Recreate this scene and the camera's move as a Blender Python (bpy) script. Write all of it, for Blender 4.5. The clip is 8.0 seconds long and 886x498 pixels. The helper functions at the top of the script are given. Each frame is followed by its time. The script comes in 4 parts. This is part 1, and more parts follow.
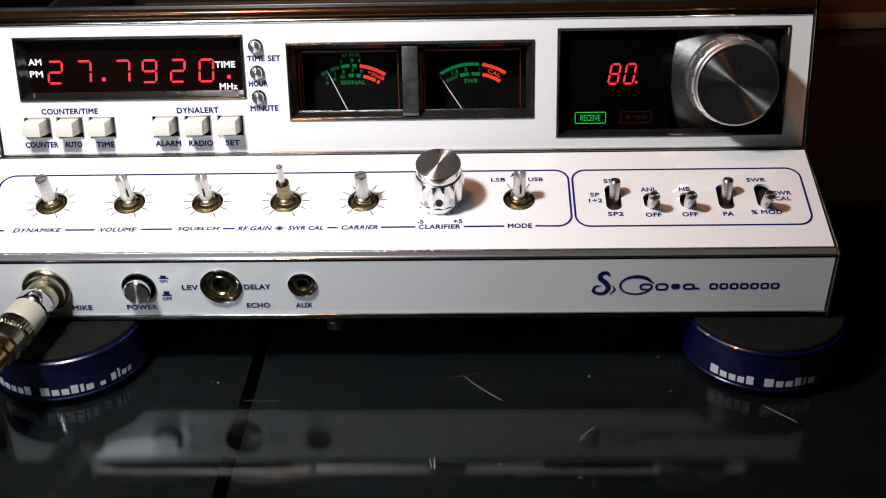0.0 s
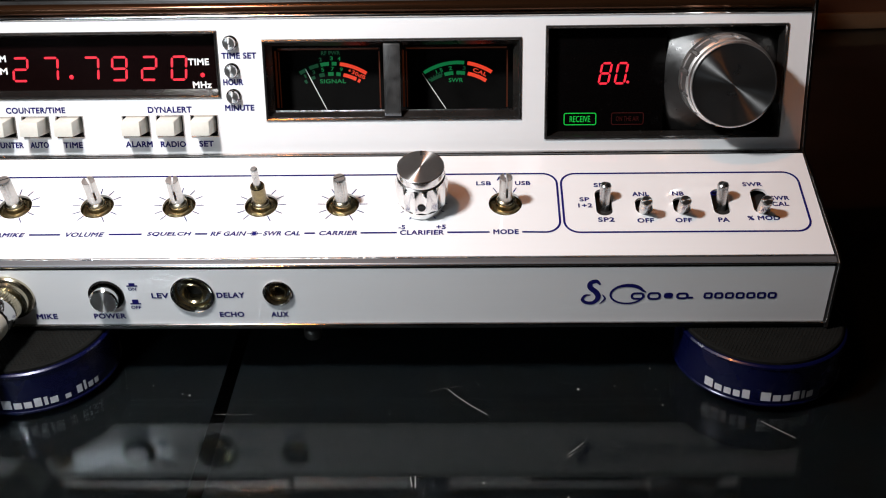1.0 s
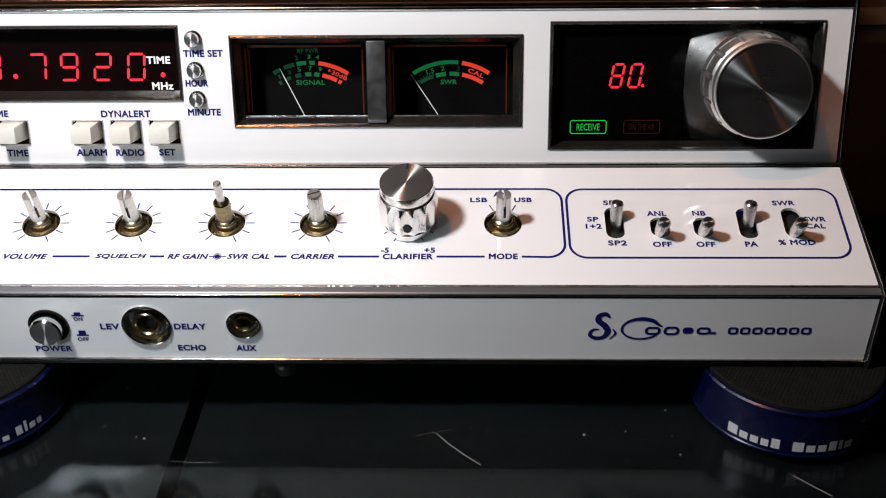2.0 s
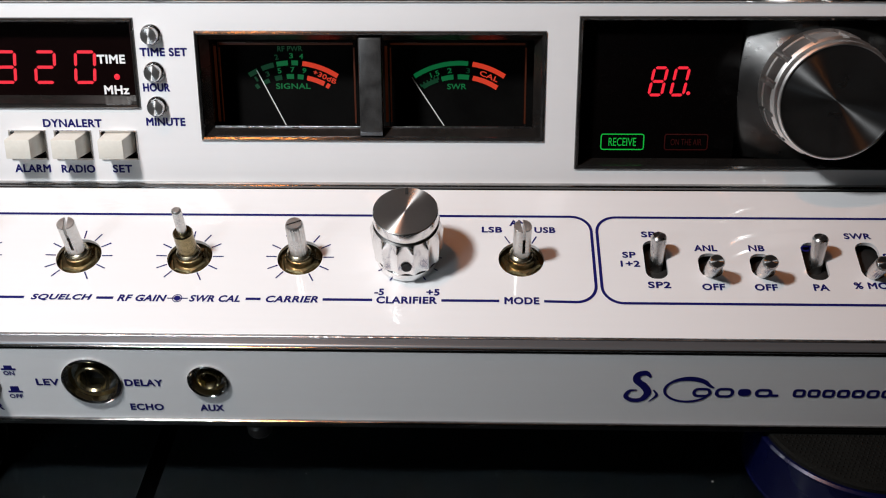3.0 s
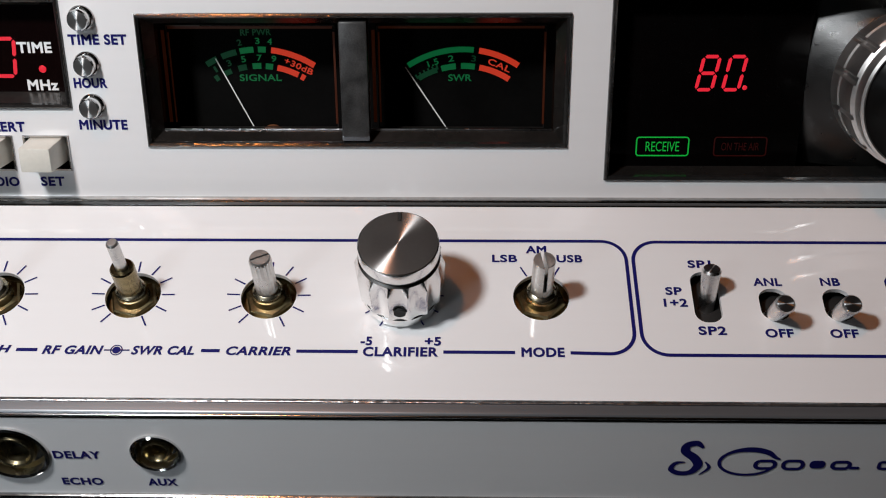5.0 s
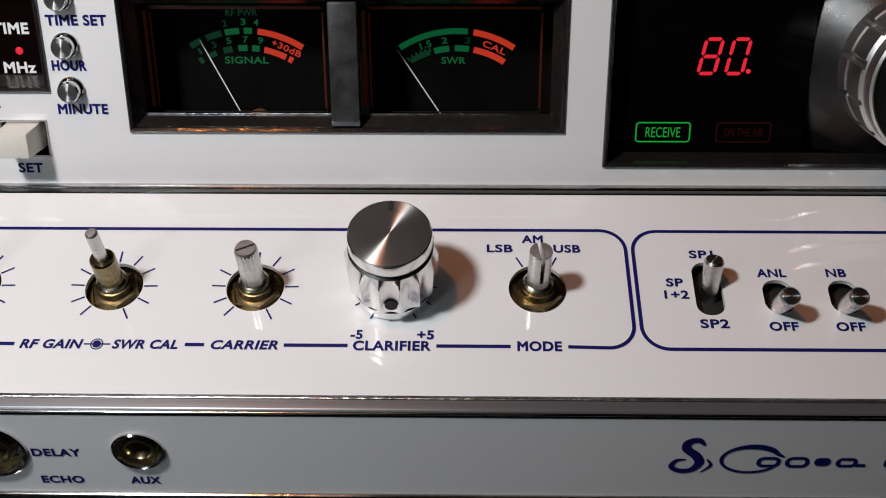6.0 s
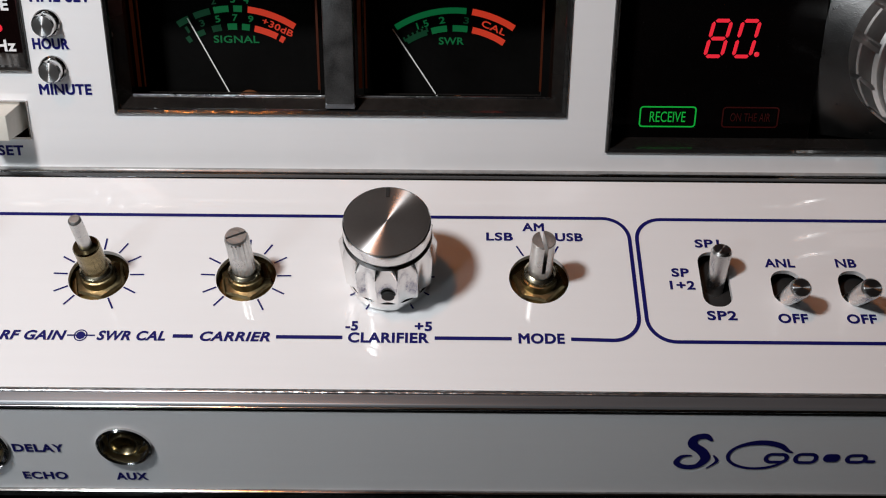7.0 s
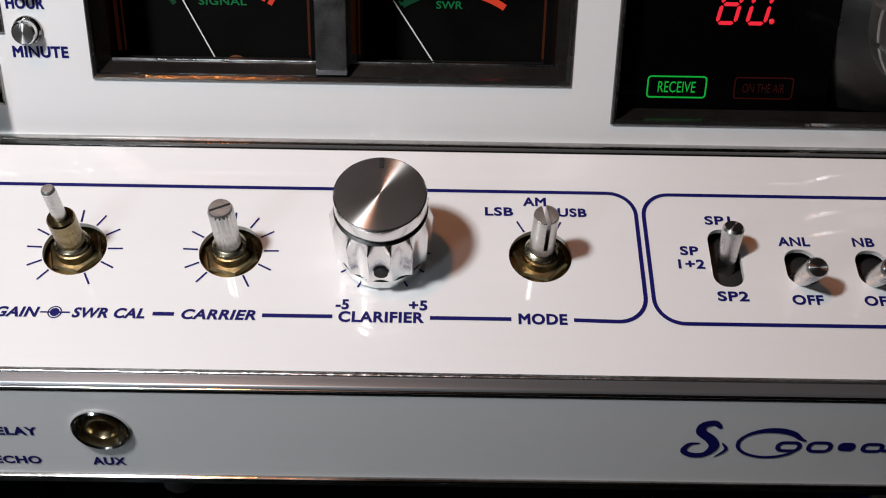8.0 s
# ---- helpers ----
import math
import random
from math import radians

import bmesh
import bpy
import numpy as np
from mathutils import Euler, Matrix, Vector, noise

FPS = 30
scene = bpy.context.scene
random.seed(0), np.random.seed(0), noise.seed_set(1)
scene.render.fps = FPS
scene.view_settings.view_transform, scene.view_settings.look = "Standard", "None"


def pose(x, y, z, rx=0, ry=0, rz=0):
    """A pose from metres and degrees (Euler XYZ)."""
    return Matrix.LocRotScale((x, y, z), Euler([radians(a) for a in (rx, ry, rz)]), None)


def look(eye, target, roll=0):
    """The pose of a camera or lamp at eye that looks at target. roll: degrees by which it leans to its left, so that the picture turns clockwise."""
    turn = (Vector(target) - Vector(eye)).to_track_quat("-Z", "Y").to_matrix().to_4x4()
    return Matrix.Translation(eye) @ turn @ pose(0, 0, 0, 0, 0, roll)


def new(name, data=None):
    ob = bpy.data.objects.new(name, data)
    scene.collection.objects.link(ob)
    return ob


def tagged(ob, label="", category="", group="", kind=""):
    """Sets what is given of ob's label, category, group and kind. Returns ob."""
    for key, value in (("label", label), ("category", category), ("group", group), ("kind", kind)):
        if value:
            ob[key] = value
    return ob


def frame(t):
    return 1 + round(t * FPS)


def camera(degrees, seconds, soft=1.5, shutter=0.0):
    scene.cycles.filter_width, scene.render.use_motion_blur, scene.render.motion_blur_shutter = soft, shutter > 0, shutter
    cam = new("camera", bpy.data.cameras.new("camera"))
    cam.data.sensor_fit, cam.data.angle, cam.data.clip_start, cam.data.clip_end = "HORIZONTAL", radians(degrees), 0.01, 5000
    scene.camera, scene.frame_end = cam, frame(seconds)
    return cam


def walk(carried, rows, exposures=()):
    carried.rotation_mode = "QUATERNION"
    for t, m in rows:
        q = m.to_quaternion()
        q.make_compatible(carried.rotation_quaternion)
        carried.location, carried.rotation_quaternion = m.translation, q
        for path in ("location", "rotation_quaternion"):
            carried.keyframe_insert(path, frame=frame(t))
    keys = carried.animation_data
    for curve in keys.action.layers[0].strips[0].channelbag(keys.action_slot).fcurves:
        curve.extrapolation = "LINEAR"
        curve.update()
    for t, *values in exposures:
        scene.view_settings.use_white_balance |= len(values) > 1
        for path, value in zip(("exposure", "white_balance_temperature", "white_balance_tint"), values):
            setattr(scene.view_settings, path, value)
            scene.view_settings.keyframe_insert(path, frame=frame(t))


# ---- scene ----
# ---- camera ----
cam = camera(44.78, 8.0, 1.1)
# The radio's front leans back by 12 degrees; rows are in the radio's own axes:
# seconds, x, y, z, pitch, roll, yaw.
LEAN = 12.0
RADIO = pose(0, 0, -0.0369, -LEAN, 0, 0)
ROWS = [
    (0.0, 0.0027, -0.5277, 0.2444, -18.444, 1.055, 1.643),
    (0.5, 0.0050, -0.5212, 0.2416, -18.316, 1.003, 1.538),
    (1.0, 0.0054, -0.5054, 0.2399, -18.422, 0.768, 1.189),
    (1.5, 0.0103, -0.4793, 0.2376, -18.617, 0.672, 1.333),
    (3.0, 0.0066, -0.3715, 0.2293, -19.756, 0.195, 1.720),
    (3.5, 0.0035, -0.3384, 0.2282, -20.440, 0.223, 1.823),
    (4.0, 0.0022, -0.3163, 0.2296, -21.448, 0.352, 1.705),
    (4.5, 0.0024, -0.3056, 0.2298, -22.110, 0.356, 1.487),
    (6.0, 0.0019, -0.2881, 0.2274, -23.683, 0.132, 0.958),
    (6.5, -0.0004, -0.2834, 0.2263, -24.147, -0.127, 0.553),
    (7.0, -0.0022, -0.2781, 0.2251, -24.716, -0.426, 0.203),
    (7.5, -0.0025, -0.2733, 0.2223, -25.006, -0.720, 0.045),
    (8.0, -0.0030, -0.2654, 0.2179, -25.779, -0.991, 0.050),
]
walk(cam, [(t, RADIO @ pose(x, y, z, 90 + pitch, roll, yaw)) for t, x, y, z, pitch, roll, yaw in ROWS],
     [(0.0, 0.02), (1.5, -0.05), (3.0, -0.44), (4.0, -0.68), (4.5, -0.72), (6.5, -0.82), (7.0, -0.74), (8.0, -0.6)])

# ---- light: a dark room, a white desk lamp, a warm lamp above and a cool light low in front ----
world = bpy.data.worlds.new("room_dark")
scene.world = world
world.use_nodes = True
world.node_tree.nodes["Background"].inputs[0].default_value = (0.9, 0.75, 0.6, 1)
world.node_tree.nodes["Background"].inputs[1].default_value = 0.012


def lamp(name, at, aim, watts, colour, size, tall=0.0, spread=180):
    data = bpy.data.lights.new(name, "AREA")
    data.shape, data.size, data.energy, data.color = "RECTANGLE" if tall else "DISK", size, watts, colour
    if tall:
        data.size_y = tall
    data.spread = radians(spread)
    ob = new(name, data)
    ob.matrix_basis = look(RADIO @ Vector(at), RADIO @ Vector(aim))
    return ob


lamp("white_desk_lamp", (-0.195, -0.272, 0.415), (-0.05, -0.02, 0.105), 2.75, (0.95, 0.98, 1.0), 0.048)
lamp("warm_lamp", (-0.27, -0.44, 1.02), (0.02, -0.03, 0.12), 2.65, (1.0, 0.31, 0.065), 0.055)
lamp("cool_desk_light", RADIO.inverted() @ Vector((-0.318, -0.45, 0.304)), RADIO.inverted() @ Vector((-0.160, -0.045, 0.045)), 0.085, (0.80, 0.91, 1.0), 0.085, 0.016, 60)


# ---- materials ----
def material(name, colour, rough=0.5, metal=0.0, vary=0.12, grain=400.0, bump=0.05, coat=0.0, stretch=(1, 1, 1), rough_vary=0.1, spec=0.5):
    m = bpy.data.materials.new(name)
    m.use_nodes = True
    t = m.node_tree
    b = t.nodes["Principled BSDF"]
    link = t.links.new
    co = t.nodes.new("ShaderNodeTexCoord")
    mp = t.nodes.new("ShaderNodeMapping")
    mp.inputs["Scale"].default_value = stretch
    link(co.outputs["Object"], mp.inputs["Vector"])
    fine = t.nodes.new("ShaderNodeTexNoise")
    fine.inputs["Scale"].default_value, fine.inputs["Detail"].default_value = grain, 3
    broad = t.nodes.new("ShaderNodeTexNoise")
    broad.inputs["Scale"].default_value, broad.inputs["Detail"].default_value = grain * 0.08, 2
    link(mp.outputs[0], fine.inputs["Vector"])
    link(mp.outputs[0], broad.inputs["Vector"])
    mix = t.nodes.new("ShaderNodeMath")
    mix.operation = "ADD"
    link(fine.outputs["Fac"], mix.inputs[0])
    link(broad.outputs["Fac"], mix.inputs[1])
    ramp = t.nodes.new("ShaderNodeMapRange")
    ramp.inputs["From Min"].default_value, ramp.inputs["From Max"].default_value = 0.6, 1.4
    ramp.inputs["To Min"].default_value, ramp.inputs["To Max"].default_value = 1 - vary, 1 + vary
    link(mix.outputs[0], ramp.inputs["Value"])
    tint = t.nodes.new("ShaderNodeVectorMath")
    tint.operation = "SCALE"
    tint.inputs[0].default_value = colour
    link(ramp.outputs[0], tint.inputs["Scale"])
    link(tint.outputs[0], b.inputs["Base Color"])
    rr = t.nodes.new("ShaderNodeMapRange")
    rr.inputs["From Min"].default_value, rr.inputs["From Max"].default_value = 0.3, 0.7
    rr.inputs["To Min"].default_value = max(0.0, rough * (1 - rough_vary * 2))
    rr.inputs["To Max"].default_value = min(1.0, rough * (1 + rough_vary * 2))
    link(broad.outputs["Fac"], rr.inputs["Value"])
    link(rr.outputs[0], b.inputs["Roughness"])
    b.inputs["Metallic"].default_value = metal
    b.inputs["Specular IOR Level"].default_value = spec
    b.inputs["Coat Weight"].default_value = coat
    b.inputs["Coat Roughness"].default_value = 0.045
    b.inputs["Coat IOR"].default_value = 1.95
    if bump:
        bp = t.nodes.new("ShaderNodeBump")
        bp.inputs["Strength"].default_value, bp.inputs["Distance"].default_value = bump, 0.0005
        link(fine.outputs["Fac"], bp.inputs["Height"])
        link(bp.outputs[0], b.inputs["Normal"])
    return m


def turned_metal(name, colour, rough):
    """Lathe-turned metal, whose fine circular grooves spread highlights into rays."""
    m = material(name, colour, rough, 1.0, 0.05, 900, 0.0)
    t = m.node_tree
    b = t.nodes["Principled BSDF"]
    tan = t.nodes.new("ShaderNodeTangent")
    tan.direction_type, tan.axis = "RADIAL", "Z"
    b.inputs["Anisotropic"].default_value = 1.0
    b.inputs["Anisotropic Rotation"].default_value = 0.25
    t.links.new(tan.outputs[0], b.inputs["Tangent"])
    soft = t.nodes.new("ShaderNodeBsdfPrincipled")
    soft.inputs["Base Color"].default_value = (*colour, 1)
    soft.inputs["Metallic"].default_value, soft.inputs["Roughness"].default_value = 1.0, 0.62
    both = t.nodes.new("ShaderNodeMixShader")
    both.inputs[0].default_value = 0.16
    t.links.new(b.outputs[0], both.inputs[1])
    t.links.new(soft.outputs[0], both.inputs[2])
    t.links.new(both.outputs[0], t.nodes["Material Output"].inputs["Surface"])
    return m


def glowing(name, colour, strength):
    m = bpy.data.materials.new(name)
    m.use_nodes = True
    b = m.node_tree.nodes["Principled BSDF"]
    b.inputs["Base Color"].default_value = (*[c * 0.05 for c in colour], 1)
    b.inputs["Roughness"].default_value = 0.4
    b.inputs["Emission Color"].default_value = (*colour, 1)
    b.inputs["Emission Strength"].default_value = strength
    return m


WHITE = material("white_panel", (0.80, 0.80, 0.81), 0.36, 0.0, 0.012, 500, 0.02, 1.0, (0.04, 1, 1))
NAVY = material("navy_ink", (0.006, 0.006, 0.10), 0.5, 0, 0.1, 900, 0, spec=0.15)
CHROME = material("chrome", (0.72, 0.71, 0.70), 0.12, 1.0, 0.05, 700, 0.04)
WORN_CHROME = material("worn_chrome", (0.20, 0.21, 0.225), 0.45, 0.75, 0.06, 900, 0.03, stretch=(0.05, 1, 1))
STEEL = material("steel", (0.62, 0.61, 0.60), 0.28, 1.0, 0.08, 900, 0.1)
DARK_CHROME = material("dark_chrome", (0.42, 0.41, 0.40), 0.14, 1.0, 0.3, 500, 0.1)
BLACK_CHROME = material("gloss_black_rim", (0.012, 0.012, 0.012), 0.12, 0.0, 0.5, 600, 0.18)
TURNED = turned_metal("turned_aluminium", (0.40, 0.395, 0.39), 0.34)
TURNED_DARK = turned_metal("turned_dark_aluminium", (0.17, 0.17, 0.17), 0.34)
POLISHED = material("polished_aluminium", (0.78, 0.77, 0.76), 0.2, 1.0, 0.06, 600, 0.05)
SATIN = material("satin_aluminium", (0.66, 0.65, 0.64), 0.40, 1.0, 0.08, 900, 0.04)
BRASS = material("tarnished_brass", (0.24, 0.19, 0.10), 0.27, 1.0, 0.6, 420, 0.35, rough_vary=0.35)
CHIPPED = material("chipped_chrome", (0.40, 0.40, 0.41), 0.3, 1.0, 0.3, 420, 0.9)
CUP = material("worn_brass_cup", (0.42, 0.35, 0.21), 0.24, 1.0, 0.25, 700, 0.12)
SHAFT = material("worn_shaft_metal", (0.56, 0.55, 0.53), 0.3, 1.0, 0.14, 900, 0.12)
PALE_BRASS = material("nickel_brass", (0.55, 0.49, 0.36), 0.22, 1.0, 0.15, 700, 0.1)
GOLD = material("gold_plate", (0.80, 0.52, 0.22), 0.2, 1.0, 0.12, 700, 0.08)
MATT_STEEL = material("sawn_steel", (0.42, 0.41, 0.40), 0.5, 1.0, 0.15, 900, 0.2)
BLACK = material("black_plastic", (0.012, 0.012, 0.012), 0.38, 0, 0.3, 500, 0.06)
GLOSS_BLACK = material("gloss_black_plastic", (0.008, 0.0075, 0.007), 0.09, 0, 0.2, 300, 0.01)
SCREEN = material("smoked_screen", (0.0015, 0.0012, 0.0012), 0.16, 0, 0.2, 300, 0, spec=0.05)
RED_SCREEN = material("dark_red_screen", (0.004, 0.0015, 0.0015), 0.12, 0, 0.2, 300, 0)
SPECKLE = material("speckled_black_plastic", (0.030, 0.030, 0.030), 0.36, 0, 0.8, 2600, 0.12)
PLATE = material("glossy_knob_plate", (0.008, 0.0078, 0.0076), 0.32, 0.0, 0.4, 3000, 0.14, 0.0, spec=0.6)
DIAL = material("black_dial", (0.0030, 0.0027, 0.0025), 0.6, 0, 0.3, 700, 0, spec=0.05)
SMOKED_WALL = material("smoked_wall", (0.10, 0.093, 0.088), 0.27, 0.9, 0.3, 400, 0.06)
WELL = material("meter_well", (0.018, 0.006, 0.003), 0.22, 0, 0.3, 400, 0.02, spec=0.4)
IVORY = material("ivory_plastic", (0.62, 0.60, 0.54), 0.42, 0, 0.06, 700, 0.05)
SLEEVE = material("milky_sleeve", (0.40, 0.37, 0.30), 0.3, 0, 0.08, 300, 0.02, 0.4)
HOLE = material("hole_dark", (0.006, 0.006, 0.006), 0.7, 0, 0.2, 500, 0)
PAINT_WHITE = material("white_print", (0.75, 0.75, 0.75), 0.5, 0, 0.04, 900, 0)
PAD_PRINT = material("pale_print", (0.48, 0.49, 0.52), 0.5, 0, 0.1, 900, 0)
BLUE = material("blue_anodised", (0.0016, 0.0028, 0.032), 0.26, 0.25, 0.12, 900, 0.05, 0.5)
RUBBER = material("grey_rubber", (0.006, 0.0063, 0.0058), 0.85, 0, 0.5, 1400, 0.5, spec=0.08)
BROWN_TRIM = material("bronze_trim", (0.055, 0.024, 0.011), 0.16, 0.8, 0.25, 700, 0.08, stretch=(0.05, 1, 1))
BOARD = material("dark_board", (0.0011, 0.0015, 0.0018), 0.5, 0, 0.25, 160, 0.05, stretch=(0.25, 1, 1), spec=0.03)
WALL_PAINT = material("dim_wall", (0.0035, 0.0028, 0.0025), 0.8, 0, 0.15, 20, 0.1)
CEILING_PAINT = material("warm_ceiling", (0.55, 0.42, 0.30), 0.8, 0, 0.1, 20, 0.1)
WOOD = material("red_brown_wood", (0.055, 0.017, 0.006), 0.45, 0, 0.35, 60, 0.1, stretch=(0.15, 1, 1))
PALE_WOOD = material("worn_wood_edge", (0.08, 0.042, 0.018), 0.5, 0, 0.35, 90, 0.1, stretch=(0.2, 1, 1))
PCB = material("brown_circuit_board", (0.10, 0.05, 0.02), 0.5, 0, 0.4, 200, 0.1)
HUB = material("copper_hub", (0.22, 0.075, 0.028), 0.45, 0, 0.2, 700, 0)
NEEDLE = material("needle_white", (0.80, 0.78, 0.74), 0.45, 0, 0.03, 900, 0)
SCRATCH = material("scratch", (0.42, 0.42, 0.40), 0.6, 0, 0.1, 900, 0)
RED = glowing("red_segment", (1.0, 0.025, 0.05), 1.25)
RED_DIM = glowing("dim_red_segment", (0.6, 0.02, 0.015), 0.006)
GREEN_LAMP = glowing("green_indicator", (0.01, 0.85, 0.09), 0.6)
SCALE_GREEN = glowing("green_scale", (0.008, 0.42, 0.12), 0.32)
SCALE_GREEN_DIM = glowing("dim_green_scale", (0.008, 0.28, 0.10), 0.13)
EDGE_GLOW = glowing("orange_edge_light", (0.9, 0.16, 0.03), 0.018)
SCALE_RED = glowing("red_scale", (1.0, 0.07, 0.03), 0.75)
WIRES = [material("wire_orange", (0.65, 0.14, 0.02), 0.4), material("wire_yellow", (0.6, 0.42, 0.03), 0.4), material("wire_red", (0.5, 0.03, 0.02), 0.4),
         material("wire_grey", (0.25, 0.25, 0.24), 0.4), material("wire_blue", (0.03, 0.1, 0.5), 0.4), material("wire_green", (0.03, 0.3, 0.07), 0.4)]

GLASS = bpy.data.materials.new("table_glass")
GLASS.use_nodes = True
_g = GLASS.node_tree.nodes["Principled BSDF"]
_g.inputs["Base Color"].default_value = (0.9, 0.95, 0.93, 1)
_g.inputs["Roughness"].default_value = 0.015
_g.inputs["IOR"].default_value = 1.28
_g.inputs["Transmission Weight"].default_value = 1.0


# ---- building helpers ----
def axes(origin, up):
    """A frame whose x runs along the radio, y along 'up' and z out of the surface."""
    x, v = Vector((1, 0, 0)), Vector(up).normalized()
    n = x.cross(v)
    return Matrix(((x.x, v.x, n.x, origin[0]), (x.y, v.y, n.y, origin[1]), (x.z, v.z, n.z, origin[2]), (0, 0, 0, 1)))


SLOPE, LTILT = 0.5556, -0.2942
UP = axes((0, 0, 0), (0, 0, 1))
MID = axes((0, 0, 0.12266), (0, 1, SLOPE))
LOW = axes((0, -0.0396, 0), (0, LTILT, 1))
KM, KL = math.sqrt(1 + SLOPE ** 2), math.sqrt(1 + LTILT ** 2)


def shift(x, y, z=0.0, turn=0.0):
    return Matrix.Translation((x, y, z)) @ Matrix.Rotation(radians(turn), 4, "Z")


def as_mesh(name, bm, mat, smooth=25):
    me = bpy.data.meshes.new(name)
    bmesh.ops.recalc_face_normals(bm, faces=bm.faces)
    for e in bm.edges:
        e.smooth = len(e.link_faces) == 2 and e.calc_face_angle(0) < radians(smooth)
    for f in bm.faces:
        f.smooth = True
    bm.to_mesh(me)
    bm.free()
    me.materials.append(mat)
    return me


def part(name, data, mat, parent, at=None, label=""):
    """One mesh under a thing or a part. data: a bmesh, or a mesh that repeats share."""
    me = data if isinstance(data, bpy.types.Mesh) else as_mesh(name, data, mat)
    ob = new(name, me)
    ob.parent = parent
    ob.matrix_basis = at if at is not None else Matrix()
    return tagged(ob, label)


def thing(name, at, label, category, kind="", group=""):
    ob = new(name)
    ob.empty_display_size = 0.02
    ob.matrix_basis = at
    return tagged(ob, label, category, group, kind)


def lathe(profile, seg=40, wave=None):
    """Turns (radius, height) round the z axis. wave(angle, i) scales the radius of ring i."""
    bm = bmesh.new()
    rings = []
    for i, (r, h) in enumerate(profile):
        if r <= 1e-7:
            rings.append([bm.verts.new((0, 0, h))])
            continue
        ring = []
        for k in range(seg):
            a = 2 * math.pi * k / seg
            q = r * (wave(a, i) if wave else 1)
            ring.append(bm.verts.new((q * math.cos(a), q * math.sin(a), h)))
        rings.append(ring)
    for a, b in zip(rings, rings[1:]):
        for k in range(seg):
            j = (k + 1) % seg
            if len(a) == 1 and len(b) == 1:
                continue
            if len(a) == 1:
                bm.faces.new((a[0], b[k], b[j]))
            elif len(b) == 1:
                bm.faces.new((a[k], b[0], a[j]))
            else:
                bm.faces.new((a[k], b[k], b[j], a[j]))
    return bm


def box(w, d, h, bevel=0.0, at=(0, 0, 0), seg=2):
    """A box that stands on its base centre."""
    bm = bmesh.new()
    bmesh.ops.create_cube(bm, size=1)
    for v in bm.verts:
        v.co = Vector((v.co.x * w, v.co.y * d, (v.co.z + 0.5) * h)) + Vector(at)
    if bevel:
        bmesh.ops.bevel(bm, geom=list(bm.edges), offset=bevel, segments=seg, affect="EDGES", profile=0.5)
    return bm


def frustum(w0, d0, w1, d1, h, bevel=0.0003):
    bm = bmesh.new()
    lo = [bm.verts.new((sx * w0 / 2, sy * d0 / 2, 0)) for sx, sy in ((-1, -1), (1, -1), (1, 1), (-1, 1))]
    hi = [bm.verts.new((sx * w1 / 2, sy * d1 / 2, h)) for sx, sy in ((-1, -1), (1, -1), (1, 1), (-1, 1))]
    bm.faces.new(lo[::-1])
    bm.faces.new(hi)
    for k in range(4):
        bm.faces.new((lo[k], lo[(k + 1) % 4], hi[(k + 1) % 4], hi[k]))
    bmesh.ops.bevel(bm, geom=list(bm.edges), offset=bevel, segments=2, affect="EDGES", profile=0.5)
    return bm


def circle_pts(x, y, r, n=40):
    return [(x + r * math.cos(2 * math.pi * k / n), y + r * math.sin(2 * math.pi * k / n)) for k in range(n)]


def rounded(x0, y0, x1, y1, r, n=8):
    pts = []
    for cx, cy, a0 in ((x1 - r, y1 - r, 0), (x0 + r, y1 - r, 90), (x0 + r, y0 + r, 180), (x1 - r, y0 + r, 270)):
        for k in range(n + 1):
            a = radians(a0 + 90 * k / n)
            pts.append((cx + r * math.cos(a), cy + r * math.sin(a)))
    return pts


def from_curve(name, cu, mat):
    ob = bpy.data.objects.new("shape", cu)
    scene.collection.objects.link(ob)
    dg = bpy.context.evaluated_depsgraph_get()
    me = bpy.data.meshes.new_from_object(ob.evaluated_get(dg))
    bpy.data.objects.remove(ob)
    me.name = name
    me.materials.clear()
    me.materials.append(mat)
    return me


def sheet(name, loops, thick, mat, bevel=0.0):
    """A flat sheet with holes: the first loop is its outline. Its top face lies at z = 0."""
    cu = bpy.data.curves.new(name, "CURVE")
    cu.dimensions, cu.fill_mode, cu.extrude = "2D", "BOTH", thick / 2
    for loop in loops:
        sp = cu.splines.new("POLY")
        sp.points.add(len(loop) - 1)
        for p, (x, y) in zip(sp.points, loop):
            p.co = (x, y, 0, 1)
        sp.use_cyclic_u = True
    me = from_curve(name, cu, mat)
    me.transform(Matrix.Translation((0, 0, -thick / 2)))
    bm = bmesh.new()
    bm.from_mesh(me)
    bmesh.ops.remove_doubles(bm, verts=bm.verts, dist=1e-6)
    bmesh.ops.recalc_face_normals(bm, faces=bm.faces)
    for f in bm.faces:
        f.smooth = False
    bm.to_mesh(me)
    bm.free()
    return me


def ribbon(pts, width, thick=0.00012, closed=False):
    """A printed line along pts."""
    bm = bmesh.new()
    n = len(pts)
    left, right = [], []
    for i in range(n):
        a = Vector(pts[(i - 1) % n] if closed or i else pts[i])
        b = Vector(pts[(i + 1) % n] if closed or i < n - 1 else pts[i])
        d = (b - a).normalized()
        q = Vector((-d.y, d.x)) * width / 2
        p = Vector(pts[i])
        left.append(bm.verts.new((*(p + q), thick)))
        right.append(bm.verts.new((*(p - q), thick)))
    for i in range(n if closed else n - 1):
        j = (i + 1) % n
        bm.faces.new((left[i], right[i], right[j], left[j]))
    return bm


